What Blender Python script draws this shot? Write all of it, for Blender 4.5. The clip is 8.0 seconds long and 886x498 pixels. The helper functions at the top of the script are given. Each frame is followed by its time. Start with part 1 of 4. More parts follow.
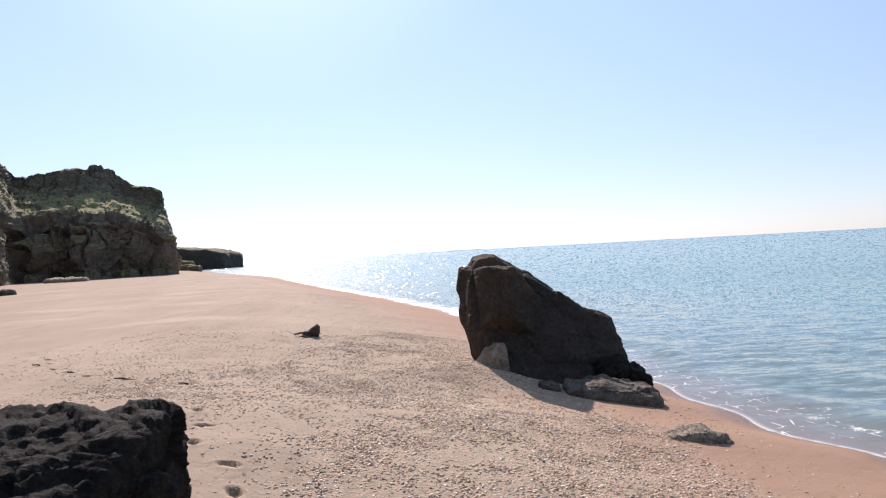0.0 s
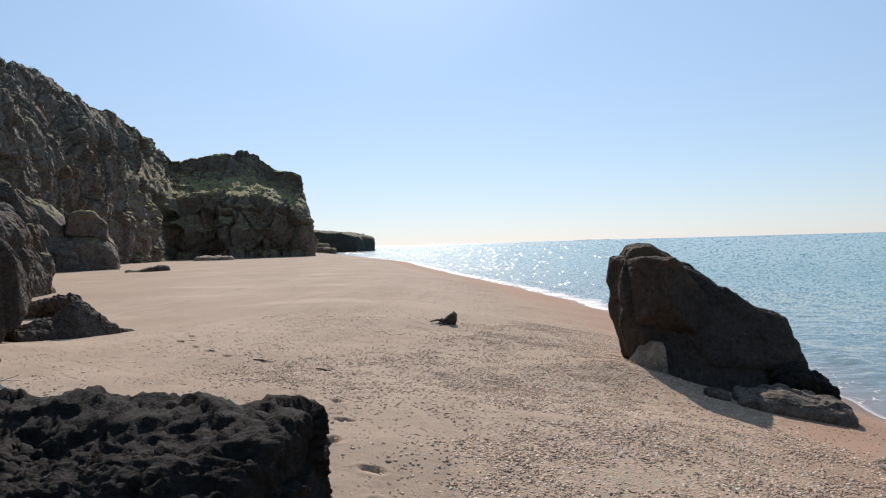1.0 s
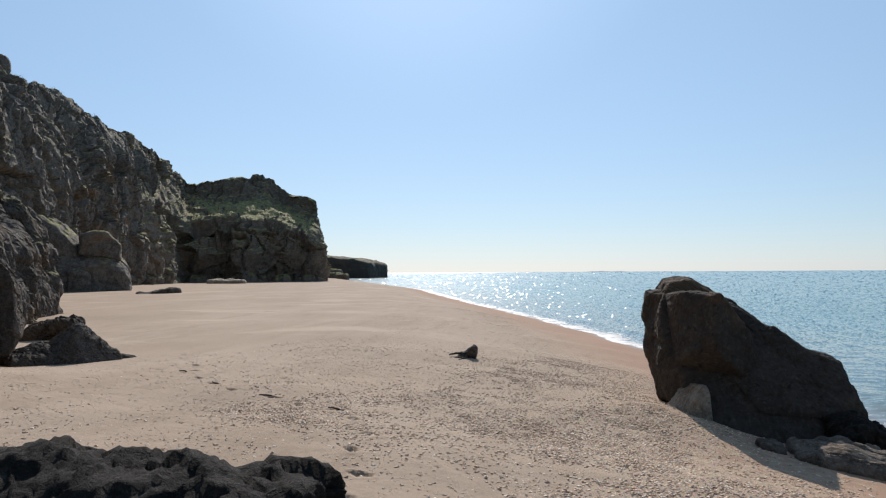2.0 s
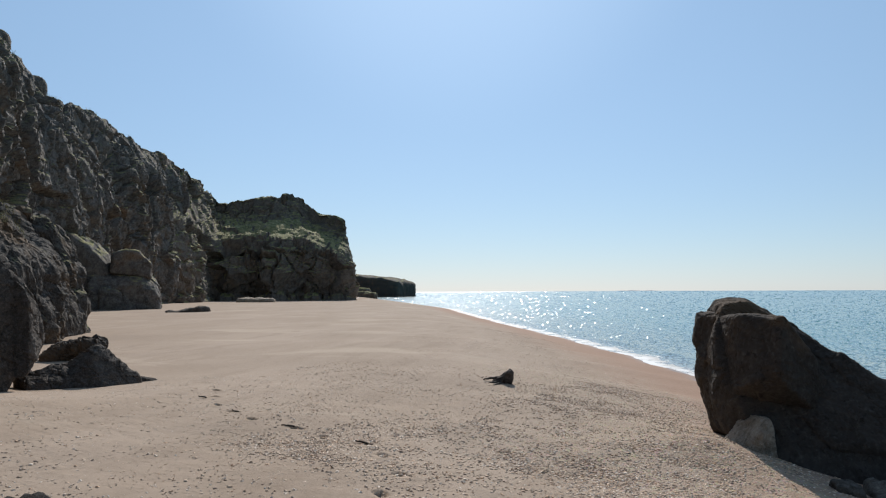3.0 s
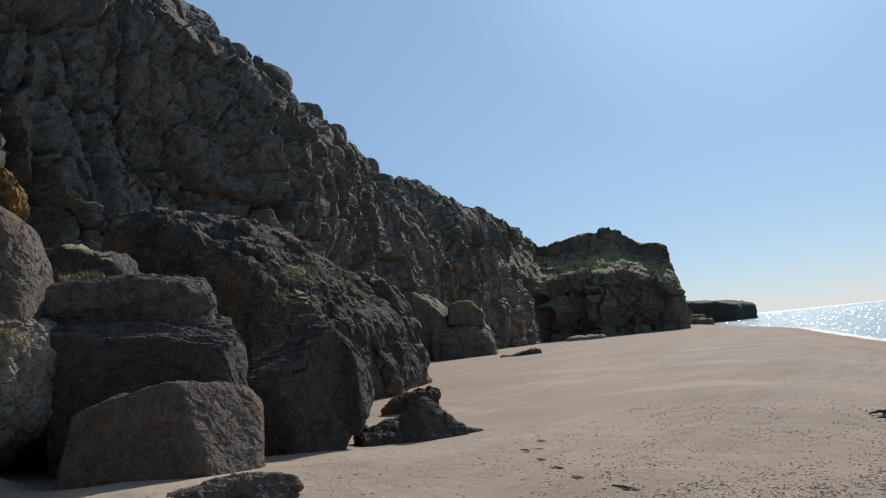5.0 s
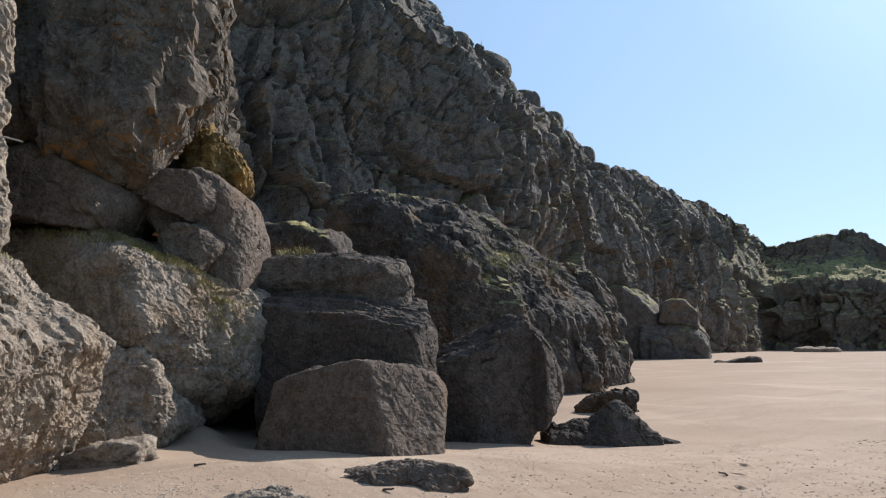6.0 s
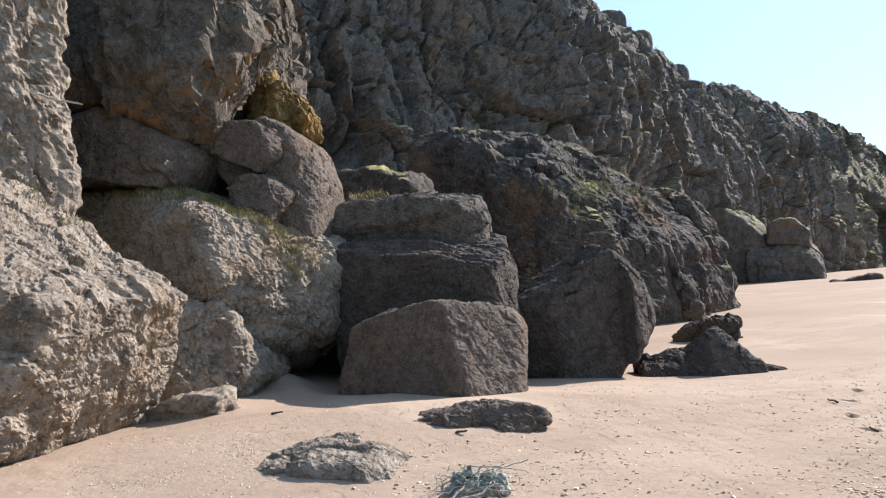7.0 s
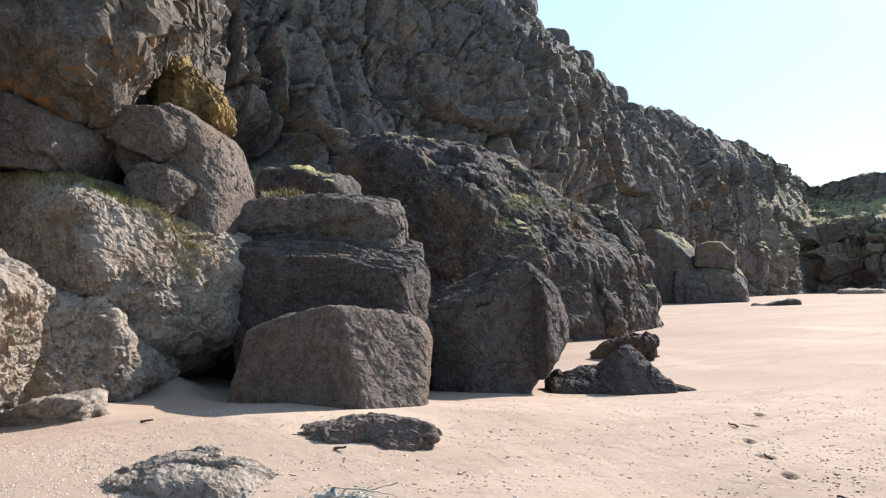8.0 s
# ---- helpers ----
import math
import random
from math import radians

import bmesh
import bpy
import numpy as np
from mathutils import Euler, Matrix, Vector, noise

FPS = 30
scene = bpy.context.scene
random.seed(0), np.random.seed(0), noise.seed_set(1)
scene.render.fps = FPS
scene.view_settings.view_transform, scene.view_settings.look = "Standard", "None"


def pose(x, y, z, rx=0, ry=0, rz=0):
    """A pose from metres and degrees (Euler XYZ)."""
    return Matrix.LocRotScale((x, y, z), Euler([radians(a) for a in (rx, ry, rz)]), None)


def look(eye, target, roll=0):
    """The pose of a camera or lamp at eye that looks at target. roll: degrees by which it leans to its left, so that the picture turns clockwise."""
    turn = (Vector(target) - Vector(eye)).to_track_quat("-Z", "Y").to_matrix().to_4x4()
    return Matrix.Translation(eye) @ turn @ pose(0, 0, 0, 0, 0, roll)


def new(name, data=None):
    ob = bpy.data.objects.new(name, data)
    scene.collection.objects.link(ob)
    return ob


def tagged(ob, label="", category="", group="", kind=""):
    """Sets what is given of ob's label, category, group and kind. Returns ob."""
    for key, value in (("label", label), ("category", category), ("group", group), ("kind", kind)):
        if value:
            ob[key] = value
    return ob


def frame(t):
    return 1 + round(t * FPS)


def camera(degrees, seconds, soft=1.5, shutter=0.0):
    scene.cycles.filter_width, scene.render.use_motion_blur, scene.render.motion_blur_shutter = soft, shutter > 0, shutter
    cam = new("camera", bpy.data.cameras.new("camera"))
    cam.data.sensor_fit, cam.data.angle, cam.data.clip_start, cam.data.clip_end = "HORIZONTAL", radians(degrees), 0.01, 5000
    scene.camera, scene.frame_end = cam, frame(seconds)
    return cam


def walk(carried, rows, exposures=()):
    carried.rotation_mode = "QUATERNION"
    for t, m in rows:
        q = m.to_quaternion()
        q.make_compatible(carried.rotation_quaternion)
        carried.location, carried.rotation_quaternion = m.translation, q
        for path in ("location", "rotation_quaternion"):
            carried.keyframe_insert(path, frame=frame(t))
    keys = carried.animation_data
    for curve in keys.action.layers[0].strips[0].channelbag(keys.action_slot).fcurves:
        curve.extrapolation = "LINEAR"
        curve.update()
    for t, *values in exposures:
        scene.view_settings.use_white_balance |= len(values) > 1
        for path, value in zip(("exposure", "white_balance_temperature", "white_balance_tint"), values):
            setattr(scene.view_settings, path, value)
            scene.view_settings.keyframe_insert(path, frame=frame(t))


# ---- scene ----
cam = camera(61.9, 8.0, soft=1.2)
PATH = [
    (0, (0.776, -0.619, 2.456), (0.808, 1.38, 2.461), -3.1),
    (0.5, (0.57, -0.096, 2.446), (0.391, 1.895, 2.517), -0.1),
    (1, (0.391, 0.325, 2.43), (0.079, 2.3, 2.416), -1.6),
    (2.5, (-0.089, 1.608, 2.444), (-0.442, 3.574, 2.543), 0.1),
    (3, (-0.193, 1.948, 2.457), (-0.611, 3.901, 2.571), -0.2),
    (3.5, (-0.232, 2.234, 2.475), (-0.859, 4.126, 2.65), -0.8),
    (4, (-0.316, 2.649, 2.455), (-0.881, 4.56, 2.628), 1.8),
    (4.5, (-0.488, 2.962, 2.466), (-1.183, 4.829, 2.638), -2.8),
    (5, (-0.577, 3.328, 2.432), (-1.758, 4.921, 2.685), -5.7),
    (5.2, (-0.525, 3.412, 2.465), (-1.885, 4.86, 2.694), -5.1),
    (6.3, (-0.712, 3.944, 2.511), (-2.325, 5.099, 2.764), -0.7),
    (6.5, (-0.744, 4.033, 2.493), (-2.385, 5.163, 2.668), -2.9),
    (7, (-0.848, 4.341, 2.474), (-2.589, 5.32, 2.572), -3.8),
    (7.5, (-0.873, 4.638, 2.464), (-2.546, 5.723, 2.61), -4.2),
    (8, (-1.013, 4.95, 2.43), (-2.667, 6.068, 2.545), -1.3),
]
EXPOSURES = [(0.0, 0.46, 6800, 25), (0.5, 0.16, 6700, 20), (1.0, 0.08, 6650, 17), (2.5, -0.04, 6450, 13), (3.5, -0.17, 6350, 12), (4.5, -0.26, 6300, 12), (5.2, -0.20, 6300, 13), (6.3, 0.64, 6550, 17), (7.0, 0.92, 6500, 18), (8.0, 1.08, 6450, 17)]
walk(cam, [(t, look(eye, target, roll)) for t, eye, target, roll in PATH], EXPOSURES)

# ---- sky and sun ----
SUN_AZ, SUN_EL = radians(11.5), radians(33.5)      # to the left of +y, above the horizon
to_sun = Vector((-math.sin(SUN_AZ) * math.cos(SUN_EL), math.cos(SUN_AZ) * math.cos(SUN_EL), math.sin(SUN_EL)))
world = bpy.data.worlds.new("sky")
scene.world = world
world.use_nodes = True
wn = world.node_tree.nodes
sky = wn.new("ShaderNodeTexSky")
sky.sky_type = "NISHITA"
sky.sun_disc = False
sky.sun_elevation, sky.sun_rotation = SUN_EL, -SUN_AZ
sky.altitude, sky.air_density, sky.dust_density, sky.ozone_density = 0, 1.0, 0.1, 2.0
way = wn.new("ShaderNodeTexCoord")                   # thin sea haze, brighter towards the sun
dot = wn.new("ShaderNodeVectorMath")
dot.operation = "DOT_PRODUCT"
dot.inputs[1].default_value = to_sun
glow = wn.new("ShaderNodeMapRange")
for key, value in (("From Min", 0.15), ("From Max", 1.0), ("To Min", 0.50), ("To Max", 1.98)):
    glow.inputs[key].default_value = value
haze = wn.new("ShaderNodeMix")
haze.data_type, haze.blend_type, haze.clamp_factor = "RGBA", "ADD", False
haze.inputs[7].default_value = (3.0, 4.75, 6.7, 1)
world.node_tree.links.new(way.outputs["Generated"], dot.inputs[0])
world.node_tree.links.new(dot.outputs["Value"], glow.inputs["Value"])
world.node_tree.links.new(glow.outputs["Result"], haze.inputs[0])
world.node_tree.links.new(sky.outputs[0], haze.inputs[6])
aureole = wn.new("ShaderNodeMapRange")                # bright ring of air close round the sun
aureole.interpolation_type = "SMOOTHSTEP"
aureole.inputs["From Min"].default_value, aureole.inputs["From Max"].default_value = 0.925, 1.0
ring = wn.new("ShaderNodeMix")
ring.data_type, ring.blend_type, ring.clamp_factor = "RGBA", "ADD", False
ring.inputs[7].default_value = (2.6, 2.9, 2.9, 1)
world.node_tree.links.new(dot.outputs["Value"], aureole.inputs["Value"])
world.node_tree.links.new(aureole.outputs["Result"], ring.inputs[0])
world.node_tree.links.new(haze.outputs[2], ring.inputs[6])
world.node_tree.links.new(ring.outputs[2], wn["Background"].inputs[0])
wn["Background"].inputs[1].default_value = 0.043
lamp = bpy.data.lights.new("sun", "SUN")
lamp.energy, lamp.angle, lamp.color = 4.8, radians(0.53), (1.0, 0.95, 0.87)
sun = new("sun", lamp)
sun.matrix_world = look(to_sun * 60, (0, 0, 0))

# ---- noise on arrays of points ----
def hash01(ix, iy, iz, seed):
    h = (ix.astype(np.uint32) * np.uint32(374761393) + iy.astype(np.uint32) * np.uint32(668265263)
         + iz.astype(np.uint32) * np.uint32(2246822519) + np.uint32((seed * 3266489917) & 0xFFFFFFFF))
    h ^= h >> np.uint32(15)
    h *= np.uint32(2246822519)
    h ^= h >> np.uint32(13)
    h *= np.uint32(3266489917)
    h ^= h >> np.uint32(16)
    return h.astype(np.float32) * np.float32(1 / 4294967296.0)


def vnoise(p, seed=0):
    """Smooth value noise, -1 to 1, one unit a cell."""
    p = np.asarray(p, np.float32)
    c = np.floor(p)
    f = p - c
    f = f * f * f * (f * (f * 6 - 15) + 10)
    i = c.astype(np.int64)
    out = 0
    for dx in (0, 1):
        wx = f[:, 0] if dx else 1 - f[:, 0]
        for dy in (0, 1):
            wy = f[:, 1] if dy else 1 - f[:, 1]
            for dz in (0, 1):
                wz = f[:, 2] if dz else 1 - f[:, 2]
                out = out + wx * wy * wz * hash01(i[:, 0] + dx, i[:, 1] + dy, i[:, 2] + dz, seed)
    return out * 2 - 1


def fbm(p, octaves=4, seed=0, gain=0.5):
    total, amp = 0, 1.0
    p = np.asarray(p, np.float32)
    for o in range(octaves):
        total = total + amp * vnoise(p * (2.03 ** o) + 17.3 * o, seed + o)
        amp *= gain
    return total


def ridged(p, octaves=4, seed=0, gain=0.55):
    total, amp = 0, 1.0
    p = np.asarray(p, np.float32)
    for o in range(octaves):
        total = total + amp * (1 - 2 * np.abs(vnoise(p * (2.1 ** o) + 9.1 * o, seed + o)))
        amp *= gain
    return total


def worley(p, seed=0):
    """Distance to the edge between cells, a random number a cell, and a facet: a plane of random tilt in each cell."""
    p = np.asarray(p, np.float32)
    c = np.floor(p).astype(np.int64)
    f1 = np.full(len(p), 9.0, np.float32)
    f2 = f1.copy()
    cell = np.zeros(len(p), np.float32)
    facet = cell.copy()
    for dx in (-1, 0, 1):
        for dy in (-1, 0, 1):
            for dz in (-1, 0, 1):
                ix, iy, iz = c[:, 0] + dx, c[:, 1] + dy, c[:, 2] + dz
                hx, hy, hz = hash01(ix, iy, iz, seed), hash01(ix, iy, iz, seed + 11), hash01(ix, iy, iz, seed + 23)
                qx, qy, qz = ix + hx - p[:, 0], iy + hy - p[:, 1], iz + hz - p[:, 2]
                d = np.sqrt(qx * qx + qy * qy + qz * qz)
                near = d < f1
                f2 = np.where(near, f1, np.minimum(f2, d))
                hc = hx * 7.31 + hy * 3.17
                hc = hc - np.floor(hc)
                cell = np.where(near, hc, cell)
                facet = np.where(near, (hy - 0.5) * qx + (hz - 0.5) * qy + (hx - 0.5) * qz, facet)
                f1 = np.where(near, d, f1)
    return f2 - f1, cell, facet


def smooth(a, lo, hi):
    t = np.clip((a - lo) / (hi - lo), 0, 1)
    return t * t * (3 - 2 * t)


# ---- meshes from arrays ----
def mesh_of(name, verts, quads, material, attributes=None, smooth_shade=True):
    me = bpy.data.meshes.new(name)
    verts = np.asarray(verts, np.float32)
    quads = np.asarray(quads, np.int32)
    n, k = quads.shape
    me.vertices.add(len(verts))
    me.vertices.foreach_set("co", verts.ravel())
    me.loops.add(n * k)
    me.loops.foreach_set("vertex_index", quads.ravel())
    me.polygons.add(n)
    me.polygons.foreach_set("loop_start", np.arange(0, n * k, k, dtype=np.int32))
    me.polygons.foreach_set("loop_total", np.full(n, k, np.int32))
    me.update(calc_edges=True)
    me.polygons.foreach_set("use_smooth", np.full(n, smooth_shade))
    for key, values in (attributes or {}).items():
        at = me.attributes.new(key, "FLOAT", "POINT")
        at.data.foreach_set("value", np.asarray(values, np.float32))
    me.materials.append(material)
    me.validate()
    return me


def grid_quads(rows, cols):
    a = np.arange(rows * cols).reshape(rows, cols)
    return np.stack([a[:-1, :-1], a[:-1, 1:], a[1:, 1:], a[1:, :-1]], -1).reshape(-1, 4)


def normals_of(v, quads):
    fn = np.cross(v[quads[:, 2]] - v[quads[:, 0]], v[quads[:, 3]] - v[quads[:, 1]])
    out = np.zeros_like(v)
    for k in range(4):
        for a in range(3):
            out[:, a] += np.bincount(quads[:, k], fn[:, a], len(v))
    return out / np.maximum(np.linalg.norm(out, axis=1, keepdims=True), 1e-9)


def cube_sphere(n):
    g = np.tan(np.linspace(-1, 1, n + 1) * math.pi / 4)
    u, w = np.meshgrid(g, g, indexing="ij")
    one = np.ones_like(u)
    faces = [(one, u, w), (-one, w, u), (w, one, u), (u, -one, w), (u, w, one), (w, u, -one)]
    v = np.concatenate([np.stack(f, -1).reshape(-1, 3) for f in faces])
    q = np.concatenate([grid_quads(n + 1, n + 1) + k * (n + 1) ** 2 for k in range(6)])
    _, first, inverse = np.unique(np.round(v, 5), axis=0, return_index=True, return_inverse=True)
    return v[first], inverse.reshape(-1)[q][:, ::-1]


def rock_relief(p, seed, size):
    """Weathered relief for rock of about that size in metres."""
    q = p / size
    warp = np.stack([vnoise(q * 2.2, seed + 5), vnoise(q * 2.2, seed + 6), vnoise(q * 2.2, seed + 7)], 1)
    edge, cell, facet = worley(q * 1.15 + 0.30 * warp, seed)
    _, cell2, facet2 = worley(q * 3.4 + 0.5 * warp, seed + 50)
    d = 0.085 * fbm(q * 1.2, 2, seed + 1) + 0.05 * (cell - 0.5) + 0.22 * facet - 0.04 * (1 - smooth(edge, 0.0, 0.05))
    d = d + 0.016 * (cell2 - 0.5) + 0.065 * facet2
    d = d - 0.030 * (1 - smooth(np.abs(vnoise(q * 1.6 + 0.8 * warp, seed + 12)), 0.0, 0.035)) * smooth(vnoise(q * 0.9, seed + 13), -0.15, 0.15)
    rib = ridged(q * np.array([3.0, 3.0, 4.5]) + 0.6 * warp, 5, seed + 2)
    d = d + 0.026 * rib + 0.016 * fbm(q * 17.0, 3, seed + 3, 0.6) - 0.018 * smooth(vnoise(q * 8.0 + warp, seed + 8), 0.25, 0.6)
    return d * size


def part(name, me, parent, label=""):
    ob = new(name, me)
    ob.parent = parent
    if label:
        tagged(ob, label)
    return ob


def boulder(name, centre, half, cuts=(), turn=(0, 0, 0), n=40, p=10, rough=1.0, seed=1, size=None, strata=0.0, furrow=0.0, planes=None, lumps=None, grit=0.0, ripple=0.0, material=None,
            label="", category="boulder", group="", crisp=False):
    """A rock: a box of half sizes rounded by p, cut by planes (nx, ny, nz, h) in the box's own -1..1 space, then weathered.
    planes: in place of the box, all of its sides, at h metres (with half sizes 1); lumps: several such bodies grown together."""
    v, q = cube_sphere(max(10, int(0.54 * n)))
    box = [(1, 0, 0, 1), (-1, 0, 0, 1), (0, 1, 0, 1), (0, -1, 0, 1), (0, 0, 1, 1), (0, 0, -1, 1)]
    d = v / np.linalg.norm(v, axis=1, keepdims=True)
    r = 0
    for body in lumps or [planes or [*box, *cuts]]:
        body = np.array(body, float)
        body[:, :3] /= np.linalg.norm(body[:, :3], axis=1, keepdims=True)
        s = np.maximum(d @ body[:, :3].T, 0) / body[:, 3]
        r = np.maximum(r, (s ** p).sum(1) ** (-1.0 / p))
    half = np.array(half, float)
    w = d * r[:, None] * half
    size = size or float(half.mean() * 1.3)
    w = w + normals_of(w, q) * (rock_relief(w + seed * 13.7, seed, size) * rough)[:, None]
    if strata:
        nn = normals_of(w, q)
        band = vnoise(np.stack([w[:, 0] * 0.5, w[:, 1] * 0.5, w[:, 2] * 5.5 / size], 1) + seed, seed + 9)
        w = w + nn * (strata * band)[:, None] * (1 - 0.5 * np.abs(nn[:, 2:3]))
    if furrow:
        nn = normals_of(w, q)
        wob = np.stack([vnoise(w * 0.6 / size, seed + 61), vnoise(w * 0.6 / size, seed + 62), 0 * w[:, 0]], 1) * size * 0.5
        w = w + nn * (furrow * ridged((w + wob) * np.array([1.1, 1.1, 0.18]) / size + seed, 2, seed + 60))[:, None]
        w = w + nn * (0.3 * furrow * ridged((w + wob) * np.array([3.6, 3.6, 0.7]) / size + seed, 3, seed + 63))[:, None]
    if ripple:
        nn = normals_of(w, q)
        bent = w + 0.25 * size * np.stack([0 * w[:, 0], vnoise(w * 0.8 / size, seed + 71), vnoise(w * 0.8 / size, seed + 72)], 1)
        w = w + nn * (ripple * (ridged(bent * np.array([0.5, 4.6, 4.6]) / size, 3, seed + 70) - 0.6) * smooth(nn[:, 2], 0.25, 0.7))[:, None]
    if grit:
        nn = normals_of(w, q)
        w = w + nn * (grit * rock_relief(w + seed * 3.1, seed + 80, 0.38))[:, None]
    turn_m = np.array(pose(0, 0, 0, *turn).to_3x3())
    w = w @ turn_m.T
    low = w[:, 2].min()
    w[:, 2] -= low
    ob = new(name, mesh_of(name, w, q, material, smooth_shade=not crisp))
    ob.location = (centre[0], centre[1], centre[2] + low)
    return tagged(ob, label, category, group)


# ---- materials ----
class Nodes:
    def __init__(self, name, roughness=0.9):
        self.mat = bpy.data.materials.new(name)
        self.mat.use_nodes = True
        self.tree = self.mat.node_tree
        self.n = self.tree.nodes
        self.bsdf = self.n["Principled BSDF"]
        self.bsdf.inputs["Roughness"].default_value = roughness
        self.bsdf.inputs["Specular IOR Level"].default_value = 0.18
        self.coord = self.n.new("ShaderNodeTexCoord")
        self.geo = self.n.new("ShaderNodeNewGeometry")
        self.info = self.n.new("ShaderNodeObjectInfo")

    def link(self, a, b):
        self.tree.links.new(a, b)

    def put(self, socket, value):
        if hasattr(value, "links"):
            self.link(value, socket)
        else:
            socket.default_value = value

    def noise(self, scale, detail=6, rough=0.55, stretch=None, distort=0.0, space=None):
        t = self.n.new("ShaderNodeTexNoise")
        t.inputs["Scale"].default_value, t.inputs["Detail"].default_value = scale, detail
        t.inputs["Roughness"].default_value, t.inputs["Distortion"].default_value = rough, distort
        self.link(self.vector(stretch, space), t.inputs["Vector"])
        return t.outputs["Fac"]

    def vector(self, stretch=None, space=None):
        v = space or self.geo.outputs["Position"]
        if stretch:
            m = self.n.new("ShaderNodeMapping")
            m.inputs["Scale"].default_value = stretch
            self.link(v, m.inputs["Vector"])
            v = m.outputs["Vector"]
        return v

    def voronoi(self, scale, feature="F1", stretch=None, out="Distance", vec=None):
        t = self.n.new("ShaderNodeTexVoronoi")
        t.feature = feature
        t.inputs["Scale"].default_value = scale
        self.link(vec or self.vector(stretch), t.inputs["Vector"])
        return t.outputs[out]

    def ramp(self, fac, lo, hi, a=0.0, b=1.0):
        m = self.n.new("ShaderNodeMapRange")
        m.interpolation_type = "SMOOTHSTEP"
        for k, x in zip(("From Min", "From Max", "To Min", "To Max"), (lo, hi, a, b)):
            m.inputs[k].default_value = x
        self.link(fac, m.inputs["Value"])
        return m.outputs["Result"]

    def math(self, op, a, b=0.0):
        m = self.n.new("ShaderNodeMath")
        m.operation = op
        self.put(m.inputs[0], a)
        self.put(m.inputs[1], b)
        return m.outputs[0]

    def mix(self, fac, a, b, mode="MIX"):
        m = self.n.new("ShaderNodeMix")
        m.data_type, m.blend_type = "RGBA", mode
        self.put(m.inputs["Factor"], fac)
        ins = [s for s in m.inputs if s.type == "RGBA"]
        for socket, x in zip(ins, (a, b)):
            self.put(socket, (*x, 1) if isinstance(x, tuple) and len(x) == 3 else x)
        return [s for s in m.outputs if s.type == "RGBA"][0]

    def attribute(self, name):
        a = self.n.new("ShaderNodeAttribute")
        a.attribute_name = name
        return a.outputs["Fac"]

    def up(self):
        s = self.n.new("ShaderNodeSeparateXYZ")
        self.link(self.geo.outputs["Normal"], s.inputs[0])
        return s.outputs["Z"]

    def bump(self, height, distance, strength=1.0, under=None):
        b = self.n.new("ShaderNodeBump")
        b.inputs["Distance"].default_value, b.inputs["Strength"].default_value = distance, strength
        self.link(height, b.inputs["Height"])
        if under is not None:
            self.link(under, b.inputs["Normal"])
        return b.outputs["Normal"]

    def done(self, colour, normal=None):
        self.put(self.bsdf.inputs["Base Color"], (*colour, 1) if isinstance(colour, tuple) else colour)
        if normal is not None:
            self.link(normal, self.bsdf.inputs["Normal"])
        return self.mat


